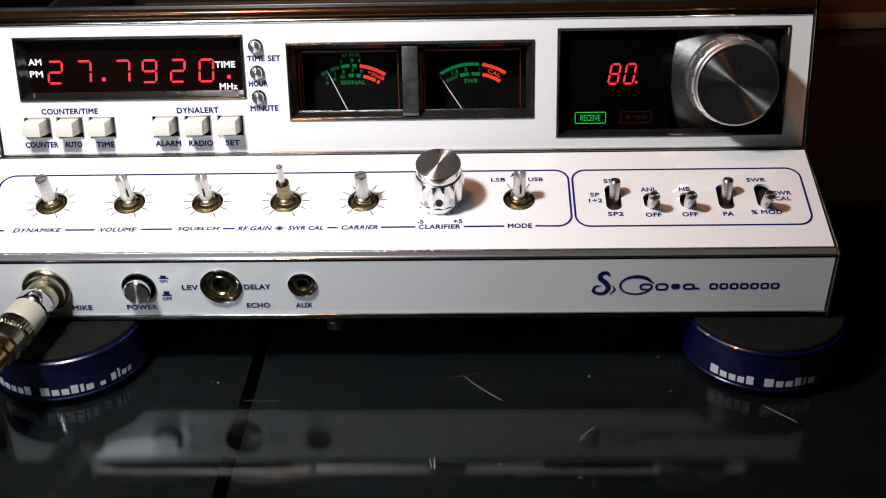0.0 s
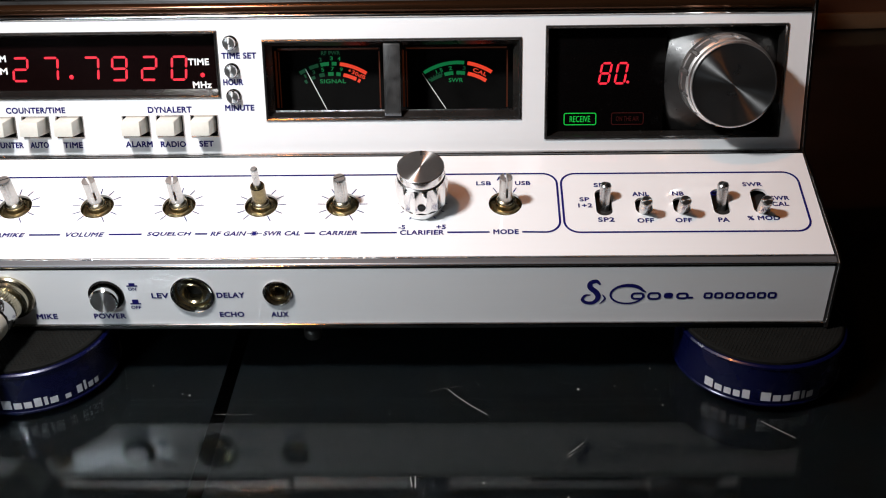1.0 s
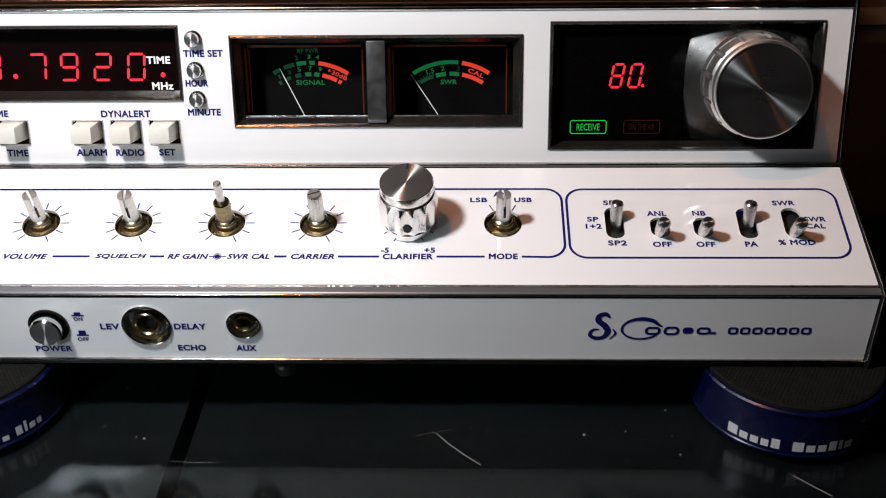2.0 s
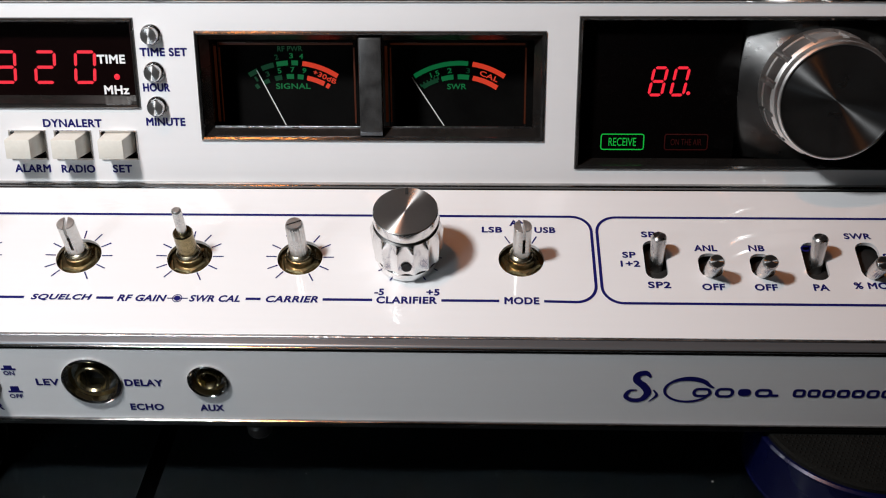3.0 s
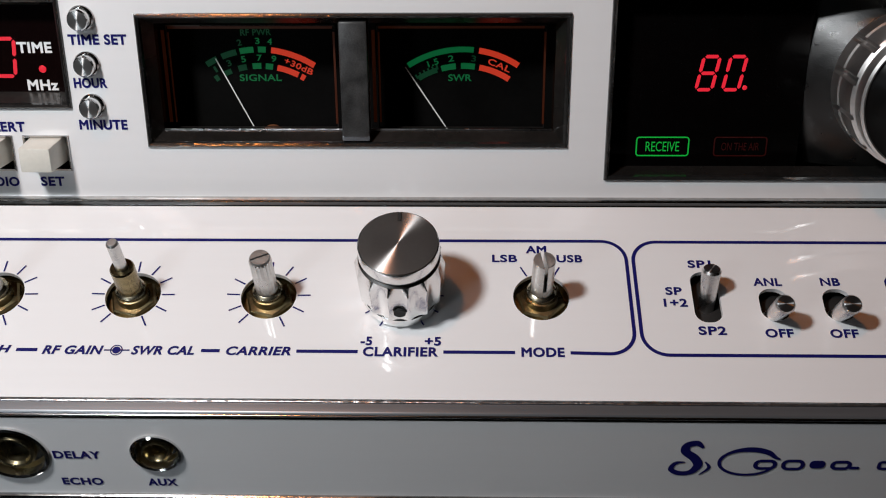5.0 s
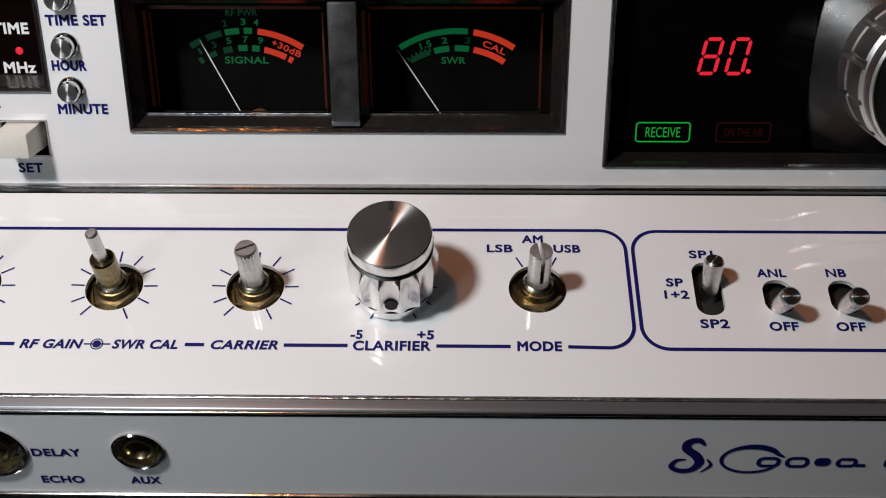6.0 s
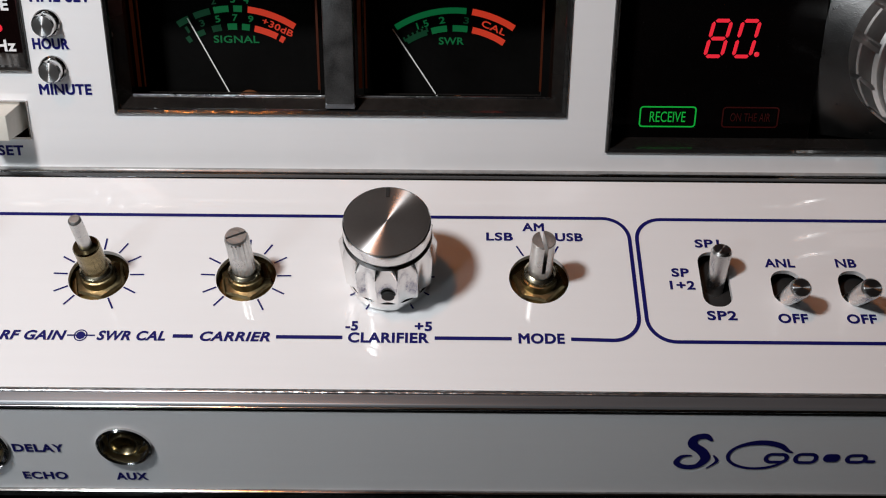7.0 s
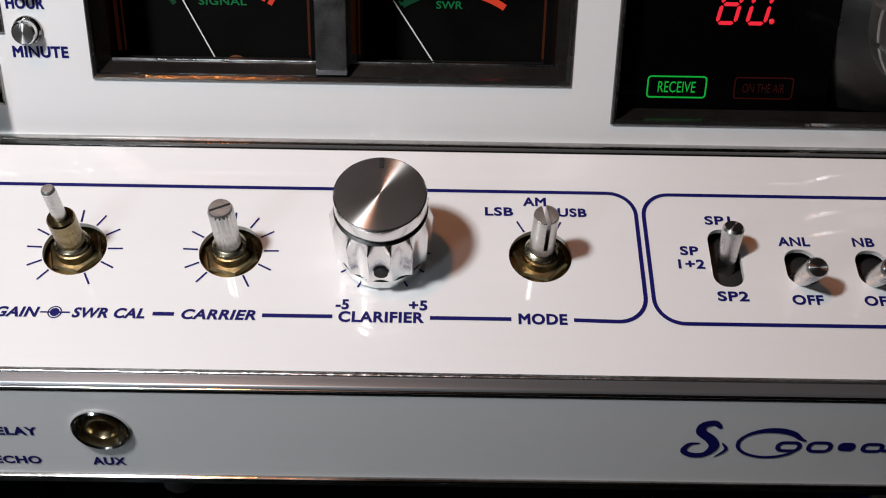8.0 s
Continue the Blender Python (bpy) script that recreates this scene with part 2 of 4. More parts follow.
def arc_band(r, a0, a1, width, n=14, thick=0.0001):
    """A band of an arc; angles in degrees to the right of straight up."""
    return ribbon([(r * math.sin(radians(a0 + (a1 - a0) * k / n)), r * math.cos(radians(a0 + (a1 - a0) * k / n))) for k in range(n + 1)], width, thick)


def word(text, width, height, mat, parent, at, slant=0.0, name="printed_word", lift=0.00014, heavy=0.05):
    """A printed word of that width and height, centred at the pose."""
    cu = bpy.data.curves.new("word", "FONT")
    cu.body, cu.shear, cu.resolution_u = text, slant, 4
    cu.space_character = 1.0 + heavy * 1.6
    me = from_curve(name, cu, mat)
    lo = [min(v.co[k] for v in me.vertices) for k in (0, 1)]
    hi = [max(v.co[k] for v in me.vertices) for k in (0, 1)]
    fat = heavy * height
    bm = bmesh.new()
    bm.from_mesh(me)
    bmesh.ops.remove_doubles(bm, verts=bm.verts, dist=1e-5)
    for v in bm.verts:
        v.co = ((v.co.x - (lo[0] + hi[0]) / 2) * (width - 2 * fat) / (hi[0] - lo[0]), (v.co.y - (lo[1] + hi[1]) / 2) * (height - 2 * fat) / (hi[1] - lo[1]), lift)
    if heavy:
        # ink spreads a little past each letter's outline
        rims = [e for e in bm.edges if len(e.link_faces) == 1]
        push = {}
        for e in rims:
            a, b = e.verts
            n = Vector((b.co.y - a.co.y, a.co.x - b.co.x, 0)).normalized()
            mid_face = e.link_faces[0].calc_center_median()
            if n.dot(mid_face - a.co) > 0:
                n.negate()
            for v in (a, b):
                push.setdefault(v, []).append(n)
        outer = {}
        for v, ns in push.items():
            n = sum(ns, Vector())
            q = n * min(2.0, len(ns) / max(n.length_squared, 1e-6))
            outer[v] = v.co + q * fat - Vector((0, 0, 0.000004))
        outer = {v: bm.verts.new(c) for v, c in outer.items()}
        for e in rims:
            a, b = e.verts
            bm.faces.new((a, b, outer[b], outer[a]))
    bm.to_mesh(me)
    bm.free()
    return part(name, me, mat, parent, at)


SEGMENTS = {"0": "abcdef", "1": "bc", "2": "abged", "3": "abgcd", "4": "fgbc", "5": "afgcd", "7": "abc", "8": "abcdefg", "9": "abcdfg"}


def digit(char, w, h, t, slant, mat, parent, at, extra=""):
    """A seven-segment digit: each lit bar a pointed strip, a part of its own."""
    x, y, g = w / 2, h / 2, t * 0.16
    bars = {"a": ((-x, y), (x, y)), "g": ((-x, 0), (x, 0)), "d": ((-x, -y), (x, -y)), "f": ((-x, 0), (-x, y)), "b": ((x, 0), (x, y)), "e": ((-x, -y), (-x, 0)), "c": ((x, -y), (x, 0))}
    for s in SEGMENTS[char]:
        bm = bmesh.new()
        a, b = (Vector(p) for p in bars[s])
        d = (b - a).normalized()
        q = Vector((-d.y, d.x)) * t / 2
        a, b = a + d * (g + t * 0.1), b - d * (g + t * 0.1)
        pts = [a, a + d * t / 2 + q, b - d * t / 2 + q, b, b - d * t / 2 - q, a + d * t / 2 - q]
        bm.faces.new([bm.verts.new((p.x + slant * p.y, p.y, 0.0001)) for p in pts])
        part("digit_segment", bm, mat, parent, at)


def tube(pts, r, mat, name, parent, at=None, seg=8, label=""):
    """A cable through pts."""
    cu = bpy.data.curves.new(name, "CURVE")
    cu.dimensions, cu.bevel_depth, cu.bevel_resolution, cu.use_fill_caps = "3D", r, 2, True
    sp = cu.splines.new("NURBS")
    sp.points.add(len(pts) - 1)
    for p, c in zip(sp.points, pts):
        p.co = (*c, 1)
    sp.use_endpoint_u, sp.order_u, sp.resolution_u = True, 4, seg
    me = from_curve(name, cu, mat)
    for f in me.polygons:
        f.use_smooth = True
    return part(name, me, mat, parent, at, label)


# ---- setting ----
X0, X1 = -0.2381, 0.1635
TOP = 0.0
table = thing("table", Matrix(), "dark tabletop under a sheet of clear glass", "table", "structure")
for x0, x1 in ((-1.0, -0.1098), (-0.1034, 1.1)):
    part("board", box(x1 - x0, 1.6, 0.018, 0, ((x0 + x1) / 2, 0.3, TOP - 0.0215)), BOARD, table)
part("underlay", box(2.1, 1.6, 0.01, 0, (0.05, 0.3, TOP - 0.0335)), HOLE, table)
glass = part("glass_sheet", box(2.08, 1.58, 0.0025, 0, (0.05, 0.3, TOP - 0.0025)), GLASS, table, None, "clear glass sheet with fine scratches")
glass.visible_shadow = False
for pts in (((-0.0044, -0.0549), (0.0005, -0.0611), (0.0064, -0.0672), (0.0131, -0.0732)), ((0.0463, -0.0993), (0.0499, -0.0958), (0.0536, -0.0919)), ((0.1317, -0.0781), (0.1375, -0.0837), (0.1434, -0.0891)), ((0.0465, -0.1009), (0.0484, -0.099)), ((-0.0191, -0.1127), (-0.0181, -0.1186)), ((-0.0171, -0.1122), (-0.0168, -0.1191))):
    part("scratch", ribbon(pts, 0.00024, 0.00008), SCRATCH, table, shift(0, 0, TOP))
for x, y, r in ((-0.1218, -0.0589, 0.0005), (0.0546, -0.0552, 0.0006), (0.0893, -0.0397, 0.0004), (0.0109, -0.1164, 0.0005), (0.0445, -0.1246, 0.0004), (0.091, -0.0667, 0.0004), (0.0714, -0.053, 0.0003), (-0.1253, -0.0579, 0.0003), (-0.0685, -0.0902, 0.0003), (0.0294, -0.0853, 0.0003)):
    part("dust_speck", lathe([(r, 0), (r * 0.7, r * 0.4), (0, r * 0.55)], 7), SCRATCH, table, shift(x, y, TOP))
dust = random.Random(11)
for k in range(60):
    x, y, r = dust.uniform(-0.22, 0.2), dust.uniform(-0.14, -0.02), dust.uniform(0.0001, 0.00022)
    part("dust_speck", lathe([(r, 0), (r * 0.7, r * 0.4), (0, r * 0.55)], 6), SCRATCH, table, shift(x, y, TOP))
for k in range(4):
    x, y, a, n = dust.uniform(-0.12, 0.14), dust.uniform(-0.13, -0.04), dust.uniform(0, 180), dust.uniform(0.003, 0.009)
    part("scratch", ribbon([(-n, 0), (0, n * 0.05), (n, 0)], 0.00005, 0.00006), SCRATCH, table, shift(x, y, TOP, a))

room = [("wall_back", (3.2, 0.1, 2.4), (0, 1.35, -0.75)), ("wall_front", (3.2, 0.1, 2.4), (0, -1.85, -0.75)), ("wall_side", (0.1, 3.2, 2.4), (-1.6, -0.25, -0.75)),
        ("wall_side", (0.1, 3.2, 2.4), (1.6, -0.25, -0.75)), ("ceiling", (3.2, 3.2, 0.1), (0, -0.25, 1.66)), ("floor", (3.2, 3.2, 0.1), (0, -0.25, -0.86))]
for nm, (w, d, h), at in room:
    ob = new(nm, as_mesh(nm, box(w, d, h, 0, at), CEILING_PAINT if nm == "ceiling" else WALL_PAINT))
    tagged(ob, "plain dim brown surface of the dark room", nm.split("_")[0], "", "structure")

# ---- radio ----
radio = thing("cb_radio", RADIO, "white console radio with red digits, two meters and chrome trim", "radio")

# panels with their openings
holes_u = [rounded(-0.2250, 0.1487, -0.1123, 0.1790, 0.0006), rounded(-0.0902, 0.1370, 0.0300, 0.1745, 0.0006), rounded(0.0424, 0.1272, 0.1526, 0.1795, 0.0006)]
BUTTONS = (-0.2186, -0.2022, -0.1858, -0.1537, -0.1373, -0.1208)
holes_u += [rounded(u - 0.0065, 0.1293, u + 0.0065, 0.1397, 0.0004, 3) for u in BUTTONS]
upper = part("upper_panel", sheet("upper_panel", [rounded(X0, 0.1198, X1, 0.1846, 0.0004)] + holes_u, 0.0016, WHITE), WHITE, radio, UP, "glossy white painted metal panel")

SHAFTS = {"dynamike": -0.2035, "volume": -0.1654, "squelch": -0.1275, "gain": -0.0896, "carrier": -0.0522, "mode": 0.0222}
VM = -0.0331 * KM
SLOTS = [(0.0669, -0.0328 * KM, 0.0037, 0.0084, 1), (0.0849, -0.0349 * KM, 0.0039, 0.0052, -1), (0.1020, -0.0349 * KM, 0.0039, 0.0052, -1), (0.1197, -0.0330 * KM, 0.0037, 0.0082, 1), (0.1378, -0.0327 * KM, 0.0038, 0.0080, -1)]
holes_m = [circle_pts(u, VM, 0.0076) for u in SHAFTS.values()] + [rounded(u - a, v - b, u + a, v + b, a * 0.9) for u, v, a, b, _ in SLOTS]
middle = part("middle_panel", sheet("middle_panel", [rounded(X0, -0.0614 * KM, X1, -0.0046 * KM, 0.0004)] + holes_m, 0.0014, WHITE), WHITE, radio, MID, "glossy white sloping control panel")

MIC, POWER, ECHO, AUX = (-0.2000, 0.0703 * KL), (-0.1562, 0.0709 * KL), (-0.1175, 0.0711 * KL), (-0.0794, 0.0716 * KL)
holes_l = [circle_pts(*POWER, 0.0078), circle_pts(*ECHO, 0.0095), circle_pts(*AUX, 0.0066)]
lower = part("lower_panel", sheet("lower_panel", [rounded(X0, 0.0553 * KL, X1, 0.0841 * KL, 0.0003)] + holes_l, 0.0016, WHITE), WHITE, radio, LOW, "glossy white lower front panel")


def bar_along(profile, x0, x1, bevel=0.0):
    """A trim strip: a closed (y, z) profile drawn out along x."""
    bm = bmesh.new()
    a = [bm.verts.new((x0, y, z)) for y, z in profile]
    b = [bm.verts.new((x1, y, z)) for y, z in profile]
    bm.faces.new(a)
    bm.faces.new(b[::-1])
    for k in range(len(a)):
        j = (k + 1) % len(a)
        bm.faces.new((a[k], b[k], b[j], a[j]))
    if bevel:
        bmesh.ops.bevel(bm, geom=[e for e in bm.edges], offset=bevel, segments=2, affect="EDGES", profile=0.5)
    return bm


def half_round(y, z, ry, rz, n=8, back=0.002):
    return [(y - ry * math.sin(math.pi * k / n), z + rz * math.cos(math.pi * k / n)) for k in range(n + 1)] + [(y + back, z - rz), (y + back, z + rz)]


XA, XB = X0 - 0.0005, X1 + 0.0005
part("top_trim", bar_along(half_round(0.0, 0.1858, 0.0011, 0.0011), XA, XB), CHROME, radio, None, "thin chrome strip")
part("top_bead", bar_along(half_round(0.0010, 0.1895, 0.0026, 0.0026, 12), XA, XB), BROWN_TRIM, radio, None, "glossy bronze-brown bead")
part("top_rail", bar_along([(0.003, 0.1868), (0.003, 0.1935), (0.0085, 0.1935), (0.0085, 0.1868)], XA, XB, 0.0006), BLACK, radio, None, "black top rail")
part("joint_trim", bar_along(half_round(-0.0008, 0.1203, 0.0016, 0.0008), XA, XB), DARK_CHROME, radio, None, "thin chrome strip")
part("joint_gap", bar_along([(-0.0050, 0.1188), (-0.0050, 0.1204), (0.0012, 0.1204), (0.0012, 0.1188)], XA, XB, 0.0002), GLOSS_BLACK, radio)
lip = [(-0.0613, 0.0868), (-0.0613, 0.0885), (-0.0620, 0.0882), (-0.0646, 0.0867), (-0.0650, 0.0860), (-0.0648, 0.0853), (-0.0613, 0.0853)]
part("front_trim", bar_along(lip, XA, XB, 0.00025), WORN_CHROME, radio, None, "scuffed chrome front strip")
part("front_edge", bar_along(half_round(-0.0620, 0.0882, 0.0005, 0.0004), XA, XB), CHIPPED, radio, None, "chipped bright edge of the front strip")
part("front_line", bar_along(half_round(-0.0648, 0.0857, 0.0005, 0.0004), XA, XB), CHROME, radio, None, "thin chrome line")
part("front_gap", bar_along([(-0.0641, 0.0838), (-0.0645, 0.0852), (-0.0590, 0.0852), (-0.0590, 0.0836)], XA, XB, 0.0002), GLOSS_BLACK, radio)
part("bottom_trim", bar_along(half_round(-0.0556, 0.0546, 0.0012, 0.0008), XA, XB), DARK_CHROME, radio, None, "thin chrome strip")
part("bottom_gap", bar_along([(-0.0556, 0.0524), (-0.0556, 0.0537), (-0.045, 0.0537), (-0.045, 0.0524)], XA, XB, 0.0003), BLACK, radio)

# side cheeks follow the front's outline
cheek = [(0.0095, 0.1935), (-0.0012, 0.1930), (-0.0012, 0.1210), (-0.0620, 0.0895), (-0.0660, 0.0862), (-0.0565, 0.0525), (-0.03, 0.0500), (0.03, 0.08)]
for x, s in ((X1 + 0.0006, 1), (X0 - 0.0006, -1)):
    part("side_cheek", bar_along(cheek, x, x + s * 0.0016), BLACK, radio, None, "black side cheek")
    for (ya, za), (yb, zb) in zip(cheek[1:5], cheek[2:6]):
        p0, p1 = Vector((x + s * 0.0008, ya - 0.0002, za)), Vector((x + s * 0.0008, yb - 0.0002, zb))
        d = (p1 - p0)
        m = Matrix.Translation(p0) @ d.to_track_quat("Z", "X").to_matrix().to_4x4()
        part("edge_strip", box(0.0007, 0.0012, d.length, 0.0002), CHROME, radio, m)

# chassis behind the front, level with the table, open on top


def level(x, y, z):
    """A pose that is upright in the room, at a place in the room."""
    return RADIO.inverted() @ Matrix.Translation((x, y, z))


part("chassis_floor", box(0.395, 0.27, 0.003, 0.0006, (0, 0, 0)), BLACK, radio, level(-0.0359, 0.115, 0.030))
part("chassis_back", box(0.395, 0.003, 0.108, 0.0006), BLACK, radio, level(-0.0359, 0.2485, 0.033))
for x in (-0.2315, 0.1597):
    part("chassis_side", box(0.003, 0.185, 0.100, 0.0006), BLACK, radio, level(x, 0.155, 0.033))
part("front_backing", bar_along([(0.0230, 0.1880), (0.0250, 0.1880), (0.0250, 0.1000), (0.0230, 0.1000)], X0, X1), BLACK, radio)
part("inner_backing", bar_along([(0.0230, 0.1060), (0.0230, 0.1040), (-0.0400, 0.0600), (-0.0420, 0.0600)], X0, X1), BLACK, radio)
part("circuit_board", box(0.36, 0.16, 0.0016, 0.0002), PCB, radio, level(-0.0359, 0.145, 0.095))
rng = random.Random(4)
for k in range(14):
    x = -0.06 + 0.016 * k + rng.uniform(-0.006, 0.006)
    pts = [(x, 0.065, 0.124), (x + rng.uniform(-0.03, 0.03), 0.075 + rng.uniform(0, 0.02), 0.137 + rng.uniform(0, 0.006)), (x + rng.uniform(-0.04, 0.04), 0.10, 0.135), (x + rng.uniform(-0.03, 0.03), 0.13, 0.0965)]
    tube(pts, 0.0009, WIRES[k % 4], "wire", radio, RADIO.inverted())
for k in range(10):
    x = 0.030 + 0.0014 * k
    tube([(x, 0.07, 0.122), (x, 0.078, 0.139), (x + 0.003, 0.095, 0.139), (x + 0.004, 0.13, 0.0965)], 0.0006, WIRES[(k * 5 + 1) % 6], "ribbon_wire", radio, RADIO.inverted())
foot = part("underside_screw", lathe([(0, 0), (0.0035, 0), (0.0042, 0.001), (0.0042, 0.004), (0.0036, 0.005), (0.0018, 0.0055), (0.0018, 0.012)], 20), BLACK, radio, level(-0.0672, -0.034, 0.0150), "dark thumb screw under the front edge")

# ---- printed words on the panels ----
for text, w, u, v in (("TIME SET", 0.0166, -0.1019, 0.1678), ("HOUR", 0.0095, -0.1055, 0.1554), ("MINUTE", 0.0140, -0.1033, 0.1431), ("COUNTER/TIME", 0.0287, -0.2016, 0.1427), ("DYNALERT", 0.0212, -0.1369, 0.1425),
                      ("COUNTER", 0.0168, -0.2180, 0.1258), ("AUTO", 0.0090, -0.2018, 0.1258), ("TIME", 0.0093, -0.1854, 0.1256), ("ALARM", 0.0131, -0.1533, 0.1258), ("RADIO", 0.0123, -0.1367, 0.1257), ("SET", 0.0071, -0.1206, 0.1258)):
    word(text, w, 0.0030, NAVY, upper, shift(u, v))
ROWV = -0.0488 * KM
for text, w, u in (("DYNAMIKE", 0.0229, -0.2056), ("VOLUME", 0.0175, -0.1669), ("SQUELCH", 0.0200, -0.1288), ("RF GAIN", 0.0160, -0.1021), ("SWR CAL", 0.0167, -0.0781), ("CARRIER", 0.0171, -0.0528)):
    word(text, w, 0.0028, NAVY, middle, shift(u, ROWV), 0.2, heavy=0.05)
for text, w, h, u, y in (("CLARIFIER", 0.0197, 0.0030, -0.0154, -0.0488), ("MODE", 0.0113, 0.0030, 0.0220, -0.0487), ("-5", 0.0031, 0.0028, -0.0245, -0.0459), ("+5", 0.0043, 0.0028, -0.0069, -0.0459),
                         ("LSB", 0.0070, 0.0027, 0.0125, -0.0216), ("AM", 0.0057, 0.0027, 0.0214, -0.0188), ("USB", 0.0072, 0.0027, 0.0306, -0.0216),
                         ("SP1", 0.0064, 0.0027, 0.0664, -0.0231), ("SP", 0.0045, 0.0027, 0.0583, -0.0312), ("1+2", 0.0064, 0.0027, 0.0584, -0.0346), ("SP2", 0.0074, 0.0028, 0.0671, -0.0425),
                         ("ANL", 0.0077, 0.0027, 0.0842, -0.0284), ("OFF", 0.0074, 0.0028, 0.0846, -0.0431), ("NB", 0.0053, 0.0027, 0.1012, -0.0283), ("OFF", 0.0074, 0.0028, 0.1016, -0.0431),
                         ("CB", 0.0050, 0.0027, 0.1184, -0.0283), ("PA", 0.0050, 0.0028, 0.1194, -0.0430), ("SWR", 0.0090, 0.0027, 0.1360, -0.0233), ("SWR", 0.0086, 0.0027, 0.1468, -0.0312), ("CAL", 0.0076, 0.0027, 0.1464, -0.0345), ("% MOD", 0.0144, 0.0028, 0.1373, -0.0422)):
    word(text, w, h, NAVY, middle, shift(u, y * KM))
for text, w, u, z in (("MIKE", 0.0096, -0.1855, 0.0596), ("POWER", 0.0146, -0.1568, 0.0597), ("LEV", 0.0076, -0.1322, 0.0706), ("DELAY", 0.0125, -0.1006, 0.0707), ("ECHO", 0.0111, -0.1013, 0.0603), ("AUX", 0.0079, -0.0797, 0.0602)):
    word(text, w, 0.0030, NAVY, lower, shift(u, z * KL))
for text, z in (("ON", 0.0742), ("OFF", 0.0644)):
    word(text, 0.0036 if text == "ON" else 0.0045, 0.0018, NAVY, lower, shift(-0.1440, z * KL))
for w, h, z in ((0.0048, 0.0007, 0.0758), (0.0026, 0.0013, 0.0767), (0.0048, 0.0007, 0.0663), (0.0028, 0.0020, 0.0676)):
    part("button_symbol", sheet("button_symbol", [rounded(-w / 2, -h / 2, w / 2, h / 2, 0.0001, 2)], 0.0001, NAVY), NAVY, lower, shift(-0.1438, z * KL, 0.00014))

# frames and rules printed on the middle panel
T1, B1, W1 = -0.0161 * KM, -0.0490 * KM, 0.0010


def corner(cx, cy, r, a0, a1, n=10):
    return [(cx + r * math.cos(radians(a0 + (a1 - a0) * k / n)), cy + r * math.sin(radians(a0 + (a1 - a0) * k / n))) for k in range(n + 1)]


RC = 0.0068
frame_1 = [(-0.2215, ROWV)] + corner(-0.2325 + RC, B1 + RC, RC, 270, 180) + corner(-0.2325 + RC, T1 - RC, RC, 180, 90) + corner(0.0464 - RC, T1 - RC, RC, 90, 0) + corner(0.0464 - RC, B1 + RC, RC, 0, -90) + [(0.0292, ROWV)]
part("printed_frame", ribbon(frame_1, W1), NAVY, middle)
part("printed_frame", ribbon(rounded(0.0483, B1 - 0.0003, 0.1576, T1 - 0.0002, RC, 10), W1, closed=True), NAVY, middle)
for a, b in ((-0.1922, -0.1780), (-0.1560, -0.1412), (-0.1172, -0.1116), (-0.0680, -0.0631), (-0.0428, -0.0266), (-0.0041, 0.0147)):
    part("printed_rule", ribbon([(a, ROWV), (b, ROWV)], W1), NAVY, middle)
part("printed_rule", ribbon([(-0.0938, ROWV), (-0.0870, ROWV)], 0.0004), NAVY, middle)
part("printed_dot", lathe([(0.0011, 0.00013), (0, 0.00015)], 20), NAVY, middle, shift(-0.0905, ROWV))
part("printed_ring", ribbon(circle_pts(0, 0, 0.0015, 24), 0.0003, closed=True), NAVY, middle, shift(-0.0905, ROWV))
tick = as_mesh("tick", ribbon([(0.0079, 0), (0.0115, 0)], 0.00046), NAVY)
tick_far = as_mesh("tick", ribbon([(0.0086, 0), (0.0113, 0)], 0.00046), NAVY)
for nm, u in SHAFTS.items():
    for a in ((62, 118) if nm == "mode" else (1, 31, 60, 90, 120, 151, 178, 206, 232, 298, 332)):
        part("tick", tick, NAVY, middle, shift(u, VM, 0, a))
for a in (1, 179, 210, 240, 303, 332):
    part("tick", tick_far, NAVY, middle, shift(-0.0156, VM, 0, a))

# maker's marks: plain shapes in their colour
def stroke(pts, widths, steps=8):
    """A printed stroke of changing width through a few points."""
    path, wide = [], []
    n = len(pts)
    for i in range(n - 1):
        p = [Vector(pts[max(0, min(n - 1, i + k))]) for k in (-1, 0, 1, 2)]
        for k in range(steps + (i == n - 2)):
            q = k / steps
            path.append(0.5 * (2 * p[1] + (p[2] - p[0]) * q + (2 * p[0] - 5 * p[1] + 4 * p[2] - p[3]) * q * q + (3 * p[1] - p[0] - 3 * p[2] + p[3]) * q ** 3))
            wide.append(widths[i] + (widths[i + 1] - widths[i]) * q)
    bm = bmesh.new()
    sides = []
    for i, c in enumerate(path):
        d = (path[min(i + 1, len(path) - 1)] - path[max(i - 1, 0)]).normalized()
        side = Vector((-d.y, d.x)) * wide[i] / 2
        sides.append((bm.verts.new((*(c + side), 0.00013)), bm.verts.new((*(c - side), 0.00013))))
    for (a, b), (c, d) in zip(sides, sides[1:]):
        bm.faces.new((a, b, d, c))
    return bm


LOGO = 0.0710 * KL
part("maker_emblem", stroke([(0.0028, 0.0044), (0.0010, 0.0062), (-0.0014, 0.0054), (-0.0016, 0.0030), (0.0010, 0.0004), (0.0022, -0.0024), (0.0006, -0.0052), (-0.0024, -0.0056), (-0.0046, -0.0040), (-0.0036, -0.0016), (-0.0012, -0.0012)],
                            [0.0006, 0.0020, 0.0022, 0.0024, 0.0026, 0.0024, 0.0018, 0.0017, 0.0015, 0.0012, 0.0004]), NAVY, lower, shift(0.0602, LOGO))
part("maker_emblem", stroke([(0.0040, -0.0010), (0.0052, -0.0034), (0.0030, -0.0062)], [0.0004, 0.0010, 0.0003]), NAVY, lower, shift(0.0602, LOGO))
